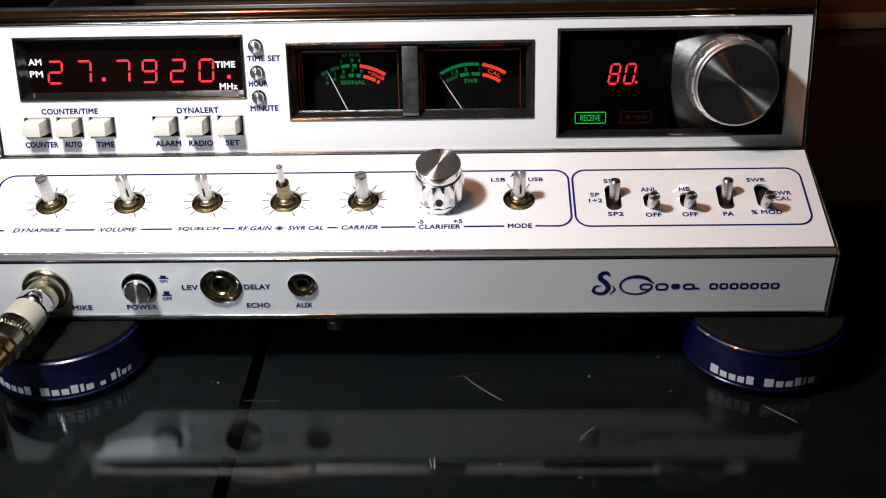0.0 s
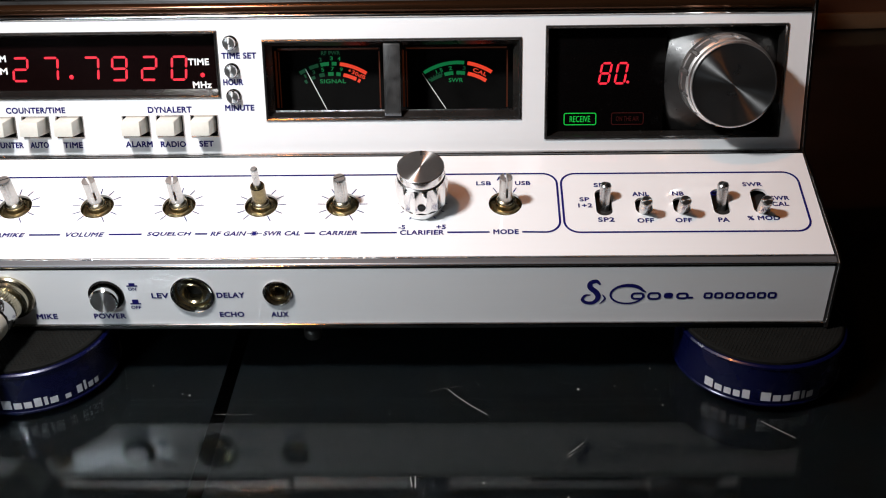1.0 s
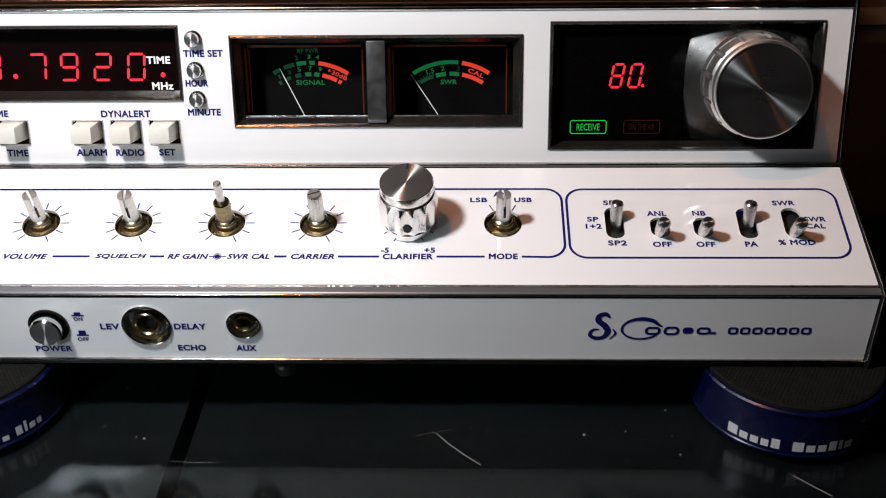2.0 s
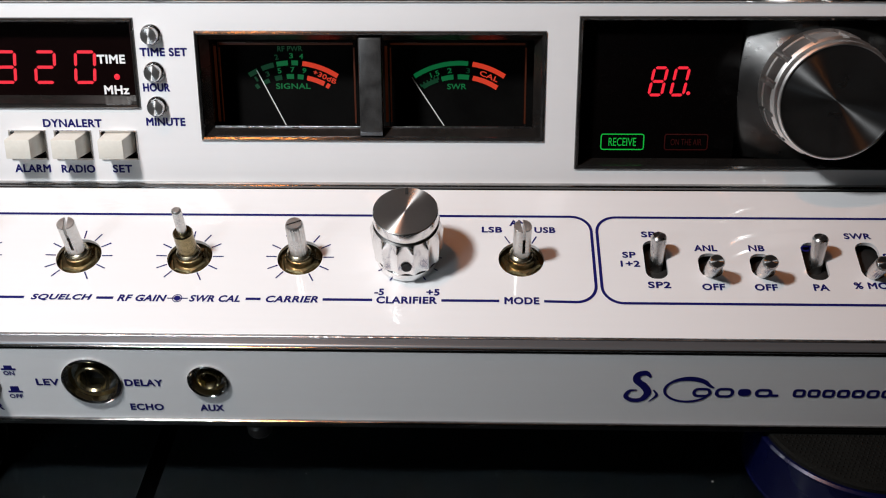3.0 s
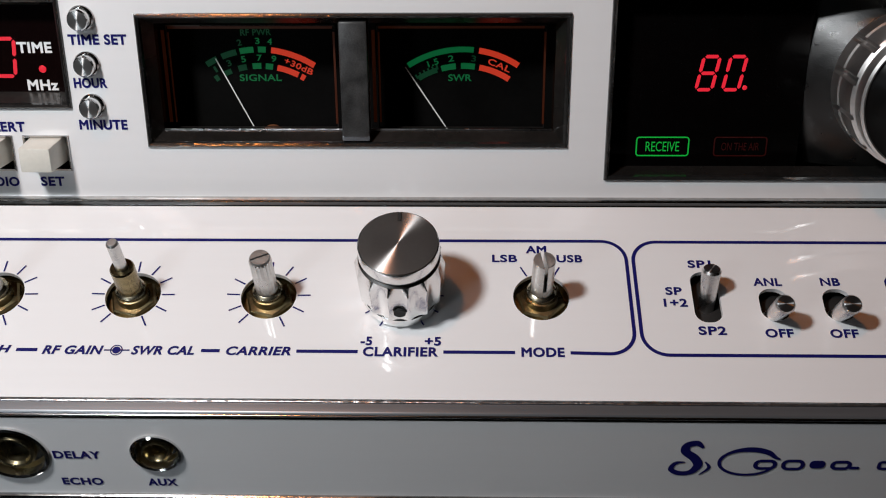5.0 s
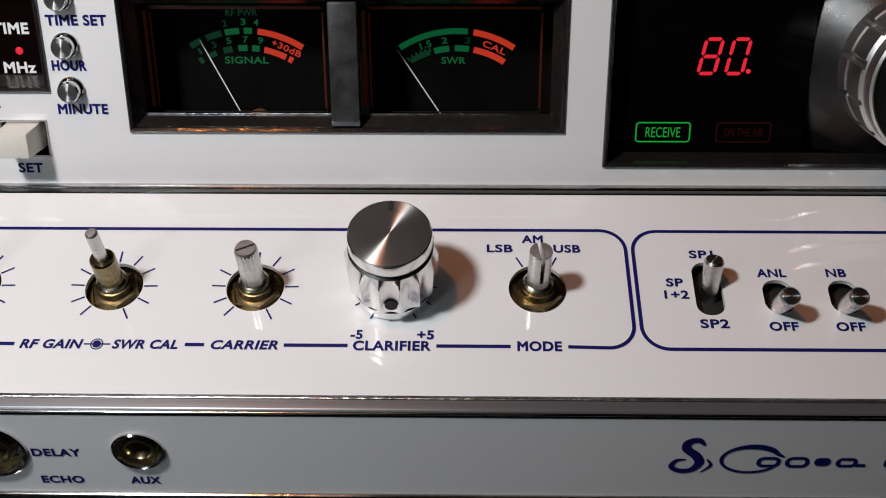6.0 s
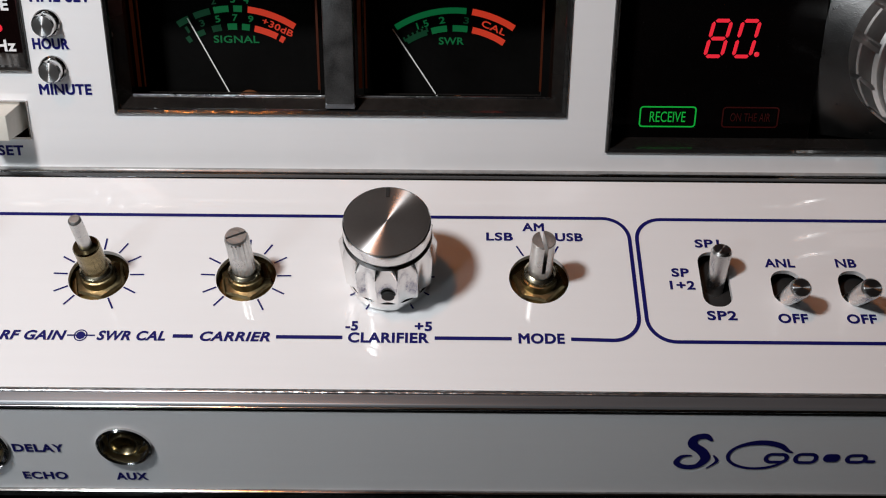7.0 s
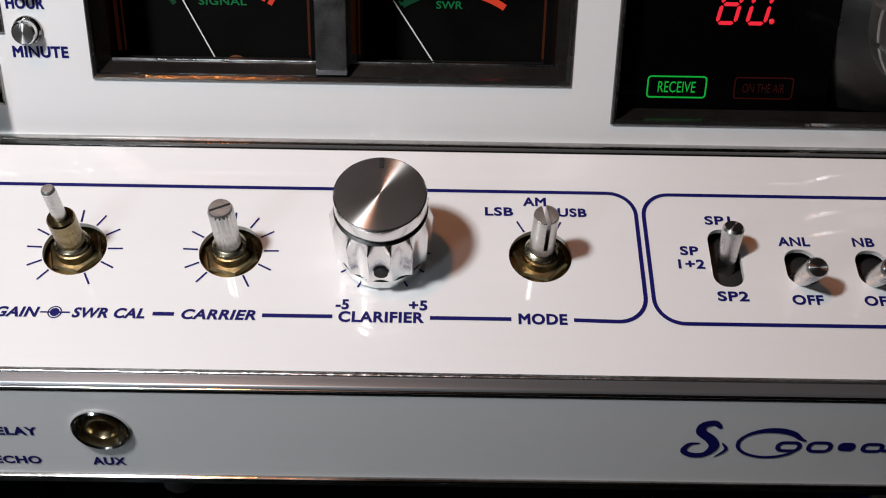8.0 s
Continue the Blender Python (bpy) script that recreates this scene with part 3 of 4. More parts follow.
ring = [(0.0074 * math.cos(radians(a)) + 0.0006, 0.0050 * math.sin(radians(a))) for a in range(24, 337, 24)]
part("maker_ring", stroke([(0.0088, 0.0012)] + ring, [0.0005, 0.0011, 0.0017, 0.0019, 0.0018, 0.0013, 0.0010, 0.0010, 0.0009, 0.0009, 0.0009, 0.0009, 0.0010, 0.0009, 0.0008][:len(ring) + 1], 4), NAVY, lower, shift(0.0746, 0.0700 * KL))
for u, w, h, dv in ((0.0798, 0.0050, 0.0030, -0.0002), (0.0870, 0.0050, 0.0032, -0.0002), (0.0994, 0.0044, 0.0026, -0.0002)):
    part("maker_shape", ribbon(rounded(-w / 2, -h / 2, w / 2, h / 2, min(w, h) * 0.45, 6), 0.0011, closed=True), NAVY, lower, shift(u, 0.0693 * KL + dv))
for u, v, w, h in ((0.0933, 0.0693, 0.0040, 0.0030), (0.1030, 0.0681, 0.0026, 0.0010)):
    part("maker_shape", sheet("maker_shape", [rounded(-w / 2, -h / 2, w / 2, h / 2, min(w, h) * 0.4, 4)], 0.0001, NAVY), NAVY, lower, shift(u, v * KL, 0.00014))
for k in range(7):
    part("maker_bar", ribbon(rounded(-0.0015, -0.0013, 0.0015, 0.0013, 0.0007, 4), 0.0010, closed=True), NAVY, lower, shift(0.1107 + 0.00467 * k, 0.0692 * KL))


# ---- displays and meters ----
def bezel(w, h, depth, inset, mat, rim=0.0010, proud=0.0008, well=()):
    """A frame with a raised rim, whose walls slope inwards to the recess."""
    bm = bmesh.new()
    rings = []
    for dx, z in ((0, 0), (0, proud), (rim * 0.3, proud + 0.0003), (rim, proud), (rim, 0), (inset, -depth), *well):
        rings.append([bm.verts.new((sx * (w / 2 - dx), sy * (h / 2 - dx), z)) for sx, sy in ((-1, -1), (1, -1), (1, 1), (-1, 1))])
    for a, b in zip(rings, rings[1:]):
        for k in range(4):
            bm.faces.new((a[k], a[(k + 1) % 4], b[(k + 1) % 4], b[k]))
    return bm


def rim(w, h, parent, width=0.0011, proud=0.0012):
    """A thin bright edge round a window."""
    bm = bmesh.new()
    rings = [[bm.verts.new((sx * (w / 2 - dx), sy * (h / 2 - dx), z)) for sx, sy in ((-1, -1), (1, -1), (1, 1), (-1, 1))] for dx, z in ((-0.0002, 0), (0, proud * 0.7), (width * 0.45, proud), (width, proud * 0.6), (width + 0.0002, -0.0006))]
    for a, b in zip(rings, rings[1:]):
        for k in range(4):
            bm.faces.new((a[k], a[(k + 1) % 4], b[(k + 1) % 4], b[k]))
    return part("rim", bm, BLACK_CHROME, parent, None, "thin dark chrome edge")


# frequency counter
fd = part("frequency_display", bezel(0.1138, 0.0313, 0.0068, 0.0030, SMOKED_WALL), SMOKED_WALL, radio, UP @ shift(-0.16865, 0.16375), "dark window with red glowing digits")
rim(0.1138, 0.0313, fd)
part("screen", box(0.1085, 0.0270, 0.0015, 0.0, (0, 0, -0.0085)), RED_SCREEN, fd)


def on_fd(u, z):
    """Where a mark lies on the sunk screen."""
    return shift(u + 0.16865, z - 0.16375, -0.0069)


for c, u in (("2", -0.2090), ("7", -0.1944), ("7", -0.1748), ("9", -0.1612), ("2", -0.1469), ("0", -0.1325)):
    digit(c, 0.0068, 0.0109, 0.0011, 0.09, RED, fd, on_fd(u, 0.1612))
dot = as_mesh("point", lathe([(0.0011, 0.0001), (0.0008, 0.0004), (0, 0.0005)], 16), RED)
part("decimal_point", dot, RED, fd, on_fd(-0.1848, 0.1574))
part("decimal_point", dot, RED, fd, on_fd(-0.1214, 0.1578))
for text, w, u, z in (("AM", 0.0067, -0.2187, 0.1665), ("PM", 0.0067, -0.2187, 0.1605), ("TIME", 0.0101, -0.1229, 0.1641), ("MHz", 0.0090, -0.1220, 0.1531)):
    word(text, w, 0.0032, PAINT_WHITE, fd, on_fd(u, z), 0, "display_word")

# pair of meters in one frame
mt = part("meter_frame", bezel(0.1212, 0.0383, 0.0050, 0.0036, SMOKED_WALL), SMOKED_WALL, radio, UP @ shift(-0.0301, 0.1558), "dark mirror-like frame round the meters")
well_bm = bmesh.new()
_rings = [[well_bm.verts.new((sx * a, sy * b, z)) for sx, sy in ((-1, -1), (1, -1), (1, 1), (-1, 1))] for a, b, z in ((0.0570, 0.01555, -0.0050), (0.0578, 0.0214, -0.0062), (0.0578, 0.0214, -0.0224))]
for ra, rb in zip(_rings, _rings[1:]):
    for k in range(4):
        well_bm.faces.new((ra[k], ra[(k + 1) % 4], rb[(k + 1) % 4], rb[k]))
part("well", well_bm, WELL, mt)
rim(0.1212, 0.0383, mt)
part("divider", box(0.0080, 0.0340, 0.0060, 0.0006, (0, 0, -0.0052)), SPECKLE, mt, None, "speckled black divider")
part("divider_foot", box(0.0080, 0.0016, 0.0030, 0.0003, (0, -0.0165, -0.0022)), WORN_CHROME, mt)
part("inner_edge", box(0.1136, 0.0007, 0.0007, 0.0002, (0, -0.01555, -0.0052)), CHIPPED, mt, None, "chipped bright inner edge")
DEPTH = 0.0212


def on_dial(u, z, extra=0.0):
    return shift(u + 0.0301, z - 0.1558, -DEPTH + extra)


def meter(cx, outer, inner, needle):
    """One meter: dial, window frame, coloured arcs and needle."""
    centre = cx - 0.0005
    home = UP @ shift(-0.0301, 0.1558)
    dial = part("meter", box(0.0555, 0.0440, 0.001, 0, (centre + 0.0301, 0.1555 - 0.1558, -DEPTH - 0.0011)), DIAL, radio, home, "black backlit meter with green and red scales")
    part("window_frame", ribbon([(-0.0245, -0.0146), (0.0245, -0.0146), (0.0245, 0.0158), (-0.0245, 0.0158)], 0.0005, closed=True), SMOKED_WALL, dial, on_dial(centre, 0.1534, 0.0085))
    for r, bands in ((0.0304, outer), (0.0254, inner)):
        for a0, a1, w, mat in bands:
            part("scale_band", arc_band(r, a0, a1, w), mat, dial, on_dial(cx, 0.1300))
    # glowing strips at the clear cover's edges stand for the dial lamps' orange leak
    for x0, z0, x1, z1, w in ((-0.0256, -0.0130, -0.0256, 0.0146, 0.0010), (-0.0240, -0.0130, -0.0240, 0.0140, 0.0005), (-0.0240, 0.0153, 0.0240, 0.0153, 0.0007), (0.0243, -0.0135, 0.0243, 0.0140, 0.0006)):
        part("leak_glow", ribbon([(x0, z0), (x1, z1)], w), EDGE_GLOW, dial, on_dial(centre, 0.1534, 0.0087))
    (xa, za), (xb, zb) = needle
    part("needle", ribbon([(xa, za), (xb, zb)], 0.00034), NEEDLE, dial, on_dial(0, 0, 0.0012))
    part("needle_hub", lathe([(0.0034, 0), (0.0034, 0.0025), (0.0028, 0.003), (0, 0.003)], 20), HUB, dial, on_dial(xb + 0.0055, zb - 0.0028, 0.0))
    part("mask", box(0.052, 0.0035, 0.003, 0.0004), BLACK, dial, on_dial(centre, 0.1338, 0.0008))
    return dial


G, GD, R = SCALE_GREEN, SCALE_GREEN_DIM, SCALE_RED
M1, M2 = -0.0608, 0.0006
signal = meter(M1, ((-32, -25, 0.0018, GD), (-22, -13, 0.0018, GD), (-11, -3, 0.0018, G), (-0.5, 4, 0.0018, G), (7, 33, 0.0018, R)),
      ((-33, -30, 0.0018, GD), (-26, -20, 0.0016, GD), (-15, -9, 0.0018, GD), (-5, 1, 0.0018, G), (4, 9, 0.0018, G), (12, 27, 0.0018, R), (29, 32, 0.0018, R)), ((-0.0738, 0.1579), (-0.0636, 0.1366)))
swr = meter(M2, ((-33, 6, 0.0017, G), (9, 33, 0.0018, R)), ((-32, -18, 0.0016, GD), (-15, -5, 0.0018, G), (-1.5, 8, 0.0018, G), (11, 33, 0.0018, R)), ((-0.0168, 0.1554), (-0.0038, 0.1354)))
for k in range(6):
    part("scale_tick", arc_band(0.0262, -33 + 3 * k, -31.8 + 3 * k, 0.0014, 3), GD, swr, on_dial(M2, 0.1300, 0.0001))


def on_arc(cx, r, a):
    return on_dial(cx + r * math.sin(radians(a)), 0.1300 + r * math.cos(radians(a))) @ Matrix.Rotation(radians(-a), 4, "Z")


for text, w, cx, r, a, mat in (("1", 0.0008, M1, 0.0279, -29, GD), ("3", 0.0014, M1, 0.0279, -19.5, GD), ("5", 0.0014, M1, 0.0279, -10, G), ("7", 0.0015, M1, 0.0279, 0, G), ("9", 0.0015, M1, 0.0279, 9, G),
                               ("2", 0.0014, M1, 0.0330, -10, GD), ("3", 0.0014, M1, 0.0330, -0.5, G), ("4", 0.0014, M1, 0.0330, 6, G), ("+30dB", 0.0092, M1, 0.0279, 25, R), ("RF PWR", 0.0092, M1, 0.0356, -1, GD),
                               ("1.5", 0.0034, M2, 0.0279, -19, G), ("2", 0.0017, M2, 0.0279, -7.5, G), ("3", 0.0015, M2, 0.0278, 6.5, GD), ("CAL", 0.0072, M2, 0.0278, 23, R)):
    word(text, w, 0.0019, mat, signal if cx == M1 else swr, on_arc(cx, r, a), 0, "scale_word", heavy=0.03)
word("SIGNAL", 0.0128, 0.0021, G, signal, on_dial(M1, 0.1518), 0, "scale_word", heavy=0.03)
word("SWR", 0.0070, 0.0021, G, swr, on_dial(M2 - 0.001, 0.1518), 0, "scale_word", heavy=0.03)

# channel display with the tuning knob's plate
CX, CZ = 0.0975, 0.1534
cd = part("channel_display", bezel(0.1112, 0.0533, 0.0060, 0.0022, SMOKED_WALL), SMOKED_WALL, radio, UP @ shift(CX, CZ), "black window with red channel digits")
rim(0.1112, 0.0533, cd)
part("screen", box(0.0560, 0.0500, 0.0015, 0.0002, (-0.0268, 0, -0.0075)), SCREEN, cd)


def cone_plate(w, d, ox, oy, flat, top, slope, low):
    """A plate that falls away from a level disc round (ox, oy), with straight sides down to 'low'."""
    bm = bmesh.new()
    n = 40
    rows = []
    for j in range(n + 1):
        row = []
        for i in range(n + 1):
            x, y = w * (i / n - 0.5), d * (j / n - 0.5)
            row.append(bm.verts.new((x, y, top - slope * max(0.0, math.hypot(x - ox, y - oy) - flat))))
        rows.append(row)
    for j in range(n):
        for i in range(n):
            bm.faces.new((rows[j][i], rows[j][i + 1], rows[j + 1][i + 1], rows[j + 1][i]))
    edge = rows[0][:-1] + [r[-1] for r in rows[:-1]] + rows[-1][:0:-1] + [r[0] for r in rows[:0:-1]]
    foot = [bm.verts.new((v.co.x, v.co.y, low)) for v in edge]
    for k in range(len(edge)):
        m = (k + 1) % len(edge)
        bm.faces.new((edge[m], edge[k], foot[k], foot[m]))
    return bm


part("knob_plate", cone_plate(0.0540, 0.0500, -0.0007, 0.0019, 0.018, 0.0002, 0.72, -0.0190), PLATE, cd, shift(0.0282, 0, 0), "glossy black knob plate with dusty specks")


def on_cd(u, z):
    return shift(u - CX, z - CZ, -0.0059)


for c, u in (("8", 0.0706), ("0", 0.0782)):
    digit(c, 0.0045, 0.0096, 0.0010, 0.17, RED, cd, on_cd(u, 0.1568))
part("decimal_point", lathe([(0.0007, 0.0001), (0.0005, 0.0003), (0, 0.0004)], 12), RED, cd, on_cd(0.0814, 0.1526))
for u, mat in ((0.0592, GREEN_LAMP), (0.0819, RED_DIM)):
    part("indicator", ribbon(rounded(-0.0076, -0.0028, 0.0076, 0.0028, 0.0008, 4), 0.0004, closed=True), mat, cd, on_cd(u, 0.1350))
word("RECEIVE", 0.0098, 0.0030, GREEN_LAMP, cd, on_cd(0.0592, 0.1350), 0, "indicator_word", heavy=0)
word("ON THE AIR", 0.0110, 0.0024, RED_DIM, cd, on_cd(0.0819, 0.1350), 0, "indicator_word", heavy=0)


# ---- knobs ----
def flutes(count, depth, rings):
    """Hollow flutes that meet in sharp ridges."""
    return lambda a, i: 1 - depth * abs(math.sin(a * count / 2)) if i in rings else 1.0


def grip(count, depth, rings):
    def wave(a, i):
        if i not in rings:
            return 1.0
        q = (a * count / (2 * math.pi)) % 1
        return 1 - depth if q < 0.12 else 1.0
    return wave


tk = part("tuning_knob", lathe([(0.0150, -0.002), (0.0205, -0.002), (0.0209, 0.0), (0.0209, 0.0050), (0.0205, 0.0056), (0.0205, 0.0150), (0.0200, 0.0156), (0.0196, 0.0160), (0.0196, 0.0205), (0.0190, 0.0212), (0.0186, 0.0212)], 160,
                                grip(13, 0.05, (3, 4, 5))), SATIN, radio, UP @ shift(0.1250, 0.1553), "large bright aluminium tuning knob")
part("face", lathe([(0.0187, 0.0211), (0.0187, 0.0208), (0.010, 0.0206), (0.0004, 0.0205), (0, 0.0205)], 96), TURNED_DARK, tk, None, "spun dark aluminium face")

ck = part("clarifier_knob", lathe([(0.0085, 0.0006), (0.0104, 0.0006), (0.0105, 0.0012), (0.0105, 0.0034), (0.0101, 0.0038), (0.0116, 0.0046), (0.0120, 0.0152), (0.0108, 0.0181), (0.0101, 0.0186), (0.0101, 0.0196), (0.0106, 0.0199), (0.0106, 0.0227), (0.0105, 0.0233), (0.0102, 0.0235)], 196,
                                   flutes(14, 0.085, (5, 6))), POLISHED, radio, MID @ shift(-0.0156, VM), "bright fluted aluminium knob")
part("face", lathe([(0.0103, 0.02345), (0.0100, 0.0235), (0.006, 0.0235), (0.0003, 0.0235), (0, 0.0235)], 96), TURNED, ck, None, "spun aluminium face")
part("pointer", box(0.0009, 0.0028, 0.0002, 0.0, (0, 0.0085, 0.0236)), HOLE, ck, None, "black pointer mark")
part("set_screw", lathe([(0, 0), (0.0016, 0), (0.0016, 0.0006), (0, 0.0006)], 16), HOLE, ck, Matrix.Translation((0.0002, -0.0111, 0.0085)) @ Matrix.Rotation(radians(90), 4, "X"))
part("hub", lathe([(0.0060, -0.002), (0.0060, 0.004), (0, 0.004)], 24), BLACK, ck)


def hexagon(a, i):
    k = (a + math.pi / 6) % (math.pi / 3) - math.pi / 6
    return math.cos(math.pi / 6) / math.cos(k) if i in (0, 1, 2) else 1.0


def splined(a, i):
    return 0.94 if (a * 18 / (2 * math.pi)) % 1 < 0.5 and i in (1, 2) else 1.0


nut_mesh = as_mesh("nut", lathe([(0.0068, -0.0030), (0.0068, -0.0012), (0.0062, -0.0006), (0.0046, -0.0005), (0.0044, 0.0018), (0.0036, 0.0020)], 48, hexagon), BRASS)
washer_mesh = as_mesh("washer", lathe([(0.0, -0.0042), (0.0086, -0.0042), (0.0086, -0.0030), (0.0050, -0.0029)], 40), BRASS)
neck_mesh = as_mesh("bushing", lathe([(0.0040, 0.0), (0.0040, 0.0030), (0.0035, 0.0034), (0.0031, 0.0036)], 28), PALE_BRASS)


def shaft_mesh(slot):
    """A splined shaft; slot: half width of the saw cut in its end."""
    if not slot:
        return as_mesh("shaft", lathe([(0.0030, 0.0), (0.0030, 0.0060), (0.0030, 0.0162), (0.0026, 0.0170), (0, 0.0171)], 72, splined), SHAFT)
    bm = bmesh.new()
    for s in (-1, 1):
        pts = [(s * slot, 0.0029)] + [(s * max(slot, 0.0030 * math.cos(radians(a))), 0.0030 * math.sin(radians(a))) for a in range(75, -76, -15)] + [(s * slot, -0.0029)]
        lo = [bm.verts.new((x, y, 0.0060)) for x, y in pts]
        hi = [bm.verts.new((x * 0.97, y * 0.95, 0.0163)) for x, y in pts]
        bm.faces.new(lo)
        bm.faces.new(hi[::-1])
        for k in range(len(pts)):
            j = (k + 1) % len(pts)
            bm.faces.new((lo[k], lo[j], hi[j], hi[k]))
    low = lathe([(0.0030, 0.0), (0.0030, 0.0062), (0, 0.0062)], 40)
    tmp = bpy.data.meshes.new("low")
    low.to_mesh(tmp)
    low.free()
    bm.from_mesh(tmp)
    return as_mesh("shaft", bm, SHAFT)


solid, split = shaft_mesh(0), shaft_mesh(0.0005)
for nm, u in SHAFTS.items():
    base = part("control_shaft", washer_mesh, BRASS, radio, MID @ shift(u, VM), "bare metal control shaft with a brass nut")
    part("nut", nut_mesh, BRASS, base, shift(0, 0, 0, 15))
    part("bushing", neck_mesh, PALE_BRASS, base)
    if nm == "gain":
        part("outer_shaft", lathe([(0.0033, 0), (0.0033, 0.0122), (0.0030, 0.0127), (0.0018, 0.0127), (0.0018, 0.0105)], 40), BRASS, base, None, "brass outer shaft")
        part("end_face", lathe([(0.0015, 0.0229), (0.0012, 0.02325), (0, 0.0233)], 20), MATT_STEEL, base)
        part("inner_shaft", lathe([(0.0017, 0.004), (0.0016, 0.0226), (0.0013, 0.0231), (0, 0.0231)], 28), SHAFT, base)
    elif nm in ("carrier", "dynamike"):
        part("shaft", solid, SHAFT, base)
        part("end_face", lathe([(0.0028, 0.0167), (0.0025, 0.01725), (0, 0.0173)], 28), MATT_STEEL, base)
        part("saw_cut", box(0.0050, 0.0004, 0.0003, 0, (0, 0, 0.0172)), HOLE, base, shift(0, 0, 0, 25))
    else:
        part("shaft", split, SHAFT, base, shift(0, 0, 0, {"volume": 35, "squelch": 8, "mode": 10}[nm]))
        for sx in (-1, 1):
            part("end_face", sheet("end_face", [[(sx * 0.0006, 0.0026)] + [(sx * max(0.0006, 0.0028 * math.cos(radians(a))), 0.0027 * math.sin(radians(a))) for a in range(70, -71, -20)] + [(sx * 0.0006, -0.0026)]], 0.0002, MATT_STEEL), MATT_STEEL, base, shift(0, 0, 0.01655, {"volume": 35, "squelch": 8, "mode": 10}[nm]))

# toggle switches
lever = as_mesh("lever", lathe([(0.0021, -0.004), (0.0023, 0.004), (0.0026, 0.0115), (0.0026, 0.0128), (0.0022, 0.0134), (0, 0.0134)], 36), STEEL)
lever_tip = as_mesh("lever_tip", lathe([(0.0022, 0.01345), (0.0020, 0.0136), (0, 0.0136)], 36), TURNED_DARK)
for u, v, a, b, way in SLOTS:
    sw = part("toggle_switch", box(0.0096, 2 * b + 0.004, 0.001, 0.0002, (0, 0, -0.0048)), HOLE, radio, MID @ shift(u, v), "steel toggle lever in a black slot")
    lean = Matrix.Rotation(radians(-18 if way > 0 else 21), 4, "X")
    off = Matrix.Translation((0.0006, -0.0008, -0.0045)) if way > 0 else Matrix.Translation((-0.0006, -b + 0.0028, -0.0020))
    lv = part("lever", lever, STEEL, sw, off @ lean)
    part("lever_tip", lever_tip, TURNED_DARK, lv)

# push buttons
cap = as_mesh("cap", frustum(0.0098, 0.0080, 0.0089, 0.0070, 0.0130, 0.0004), IVORY)
well = bezel(0.0135, 0.0109, 0.0040, 0.0010, BLACK, 0.0006, 0.0004)
well = as_mesh("well", well, CHROME)
for u in BUTTONS:
    pb = part("push_button", well, CHROME, radio, UP @ shift(u, 0.1345), "ivory square push button")
    part("back", box(0.0126, 0.0100, 0.0005, 0, (0, 0, -0.0040)), HOLE, pb)
    part("cap", cap, IVORY, pb, shift(0, 0.0008, -0.0030))
for v in (0.1738, 0.1609, 0.1487):
    rb = part("round_button", lathe([(0.0036, 0), (0.0036, 0.0008), (0.0032, 0.0013), (0.0030, 0.0013)], 36), DARK_CHROME, radio, UP @ shift(-0.1056, v), "small chrome round button")
    part("cap", lathe([(0.0030, 0), (0.0030, 0.0034), (0.0027, 0.0040), (0.0025, 0.0040)], 36), CHROME, rb)
    part("cap_face", lathe([(0.0026, 0.00405), (0.0016, 0.0041), (0, 0.0041)], 36), TURNED, rb)

# power button, jacks and the microphone socket
pw = part("power_button", lathe([(0.0080, 0.0), (0.0080, 0.0006), (0.0074, 0.0010), (0.0070, 0.0006), (0.0068, -0.0040), (0, -0.0040)], 48), GLOSS_BLACK, radio, LOW @ shift(*POWER), "round turned-metal power button")
part("cap", lathe([(0.0063, -0.004), (0.0063, 0.0044), (0.0058, 0.0052), (0.0055, 0.0052)], 48), CHROME, pw)
part("cap_face", lathe([(0.0056, 0.0053), (0.0002, 0.0051), (0, 0.0051)], 48), TURNED, pw)
for (u, v), s, in ((ECHO, 1.04), (AUX, 0.72)):
    jk = part("jack", lathe([(0.0094 * s, 0.0), (0.0094 * s, 0.0006), (0.0088 * s, 0.0010), (0.0082 * s, 0.0006), (0.0078 * s, -0.0030), (0.0052 * s, -0.0034)], 56), CHROME, radio, LOW @ shift(u, v), "round metal jack socket")
    part("groove", lathe([(0.0079 * s, -0.0016), (0.0072 * s, -0.0034), (0.0050 * s, -0.0034)], 48), BRASS, jk)
    part("cup", lathe([(0.0058 * s, -0.0034), (0.0056 * s, -0.0004), (0.0052 * s, 0.0002), (0.0045 * s, 0.0001), (0.0040 * s, -0.0007), (0.0037 * s, -0.0080)], 48), CUP, jk, None, "worn brass bushing")
    part("bore", lathe([(0.0040 * s, -0.0055), (0, -0.0055)], 24), HOLE, jk)
ms = part("microphone_socket", lathe([(0.0113, 0.0), (0.0113, 0.0012), (0.0108, 0.0020), (0.0096, 0.0024), (0.0092, 0.0042), (0.0080, 0.0046), (0, 0.0046)], 56), PALE_BRASS, radio, LOW @ shift(*MIC), "nickel-plated round microphone socket")

# ---- microphone plug, pushed into its socket ----
plug = thing("microphone_plug", RADIO @ LOW @ shift(*MIC, 0.0046) @ Matrix.Rotation(radians(-10), 4, "Y"), "nickel and gold microphone plug with a milky sleeve", "plug")


def knurl(a, i):
    return 0.965 if (a * 36 / (2 * math.pi)) % 1 < 0.5 and i in (2, 3) else 1.0


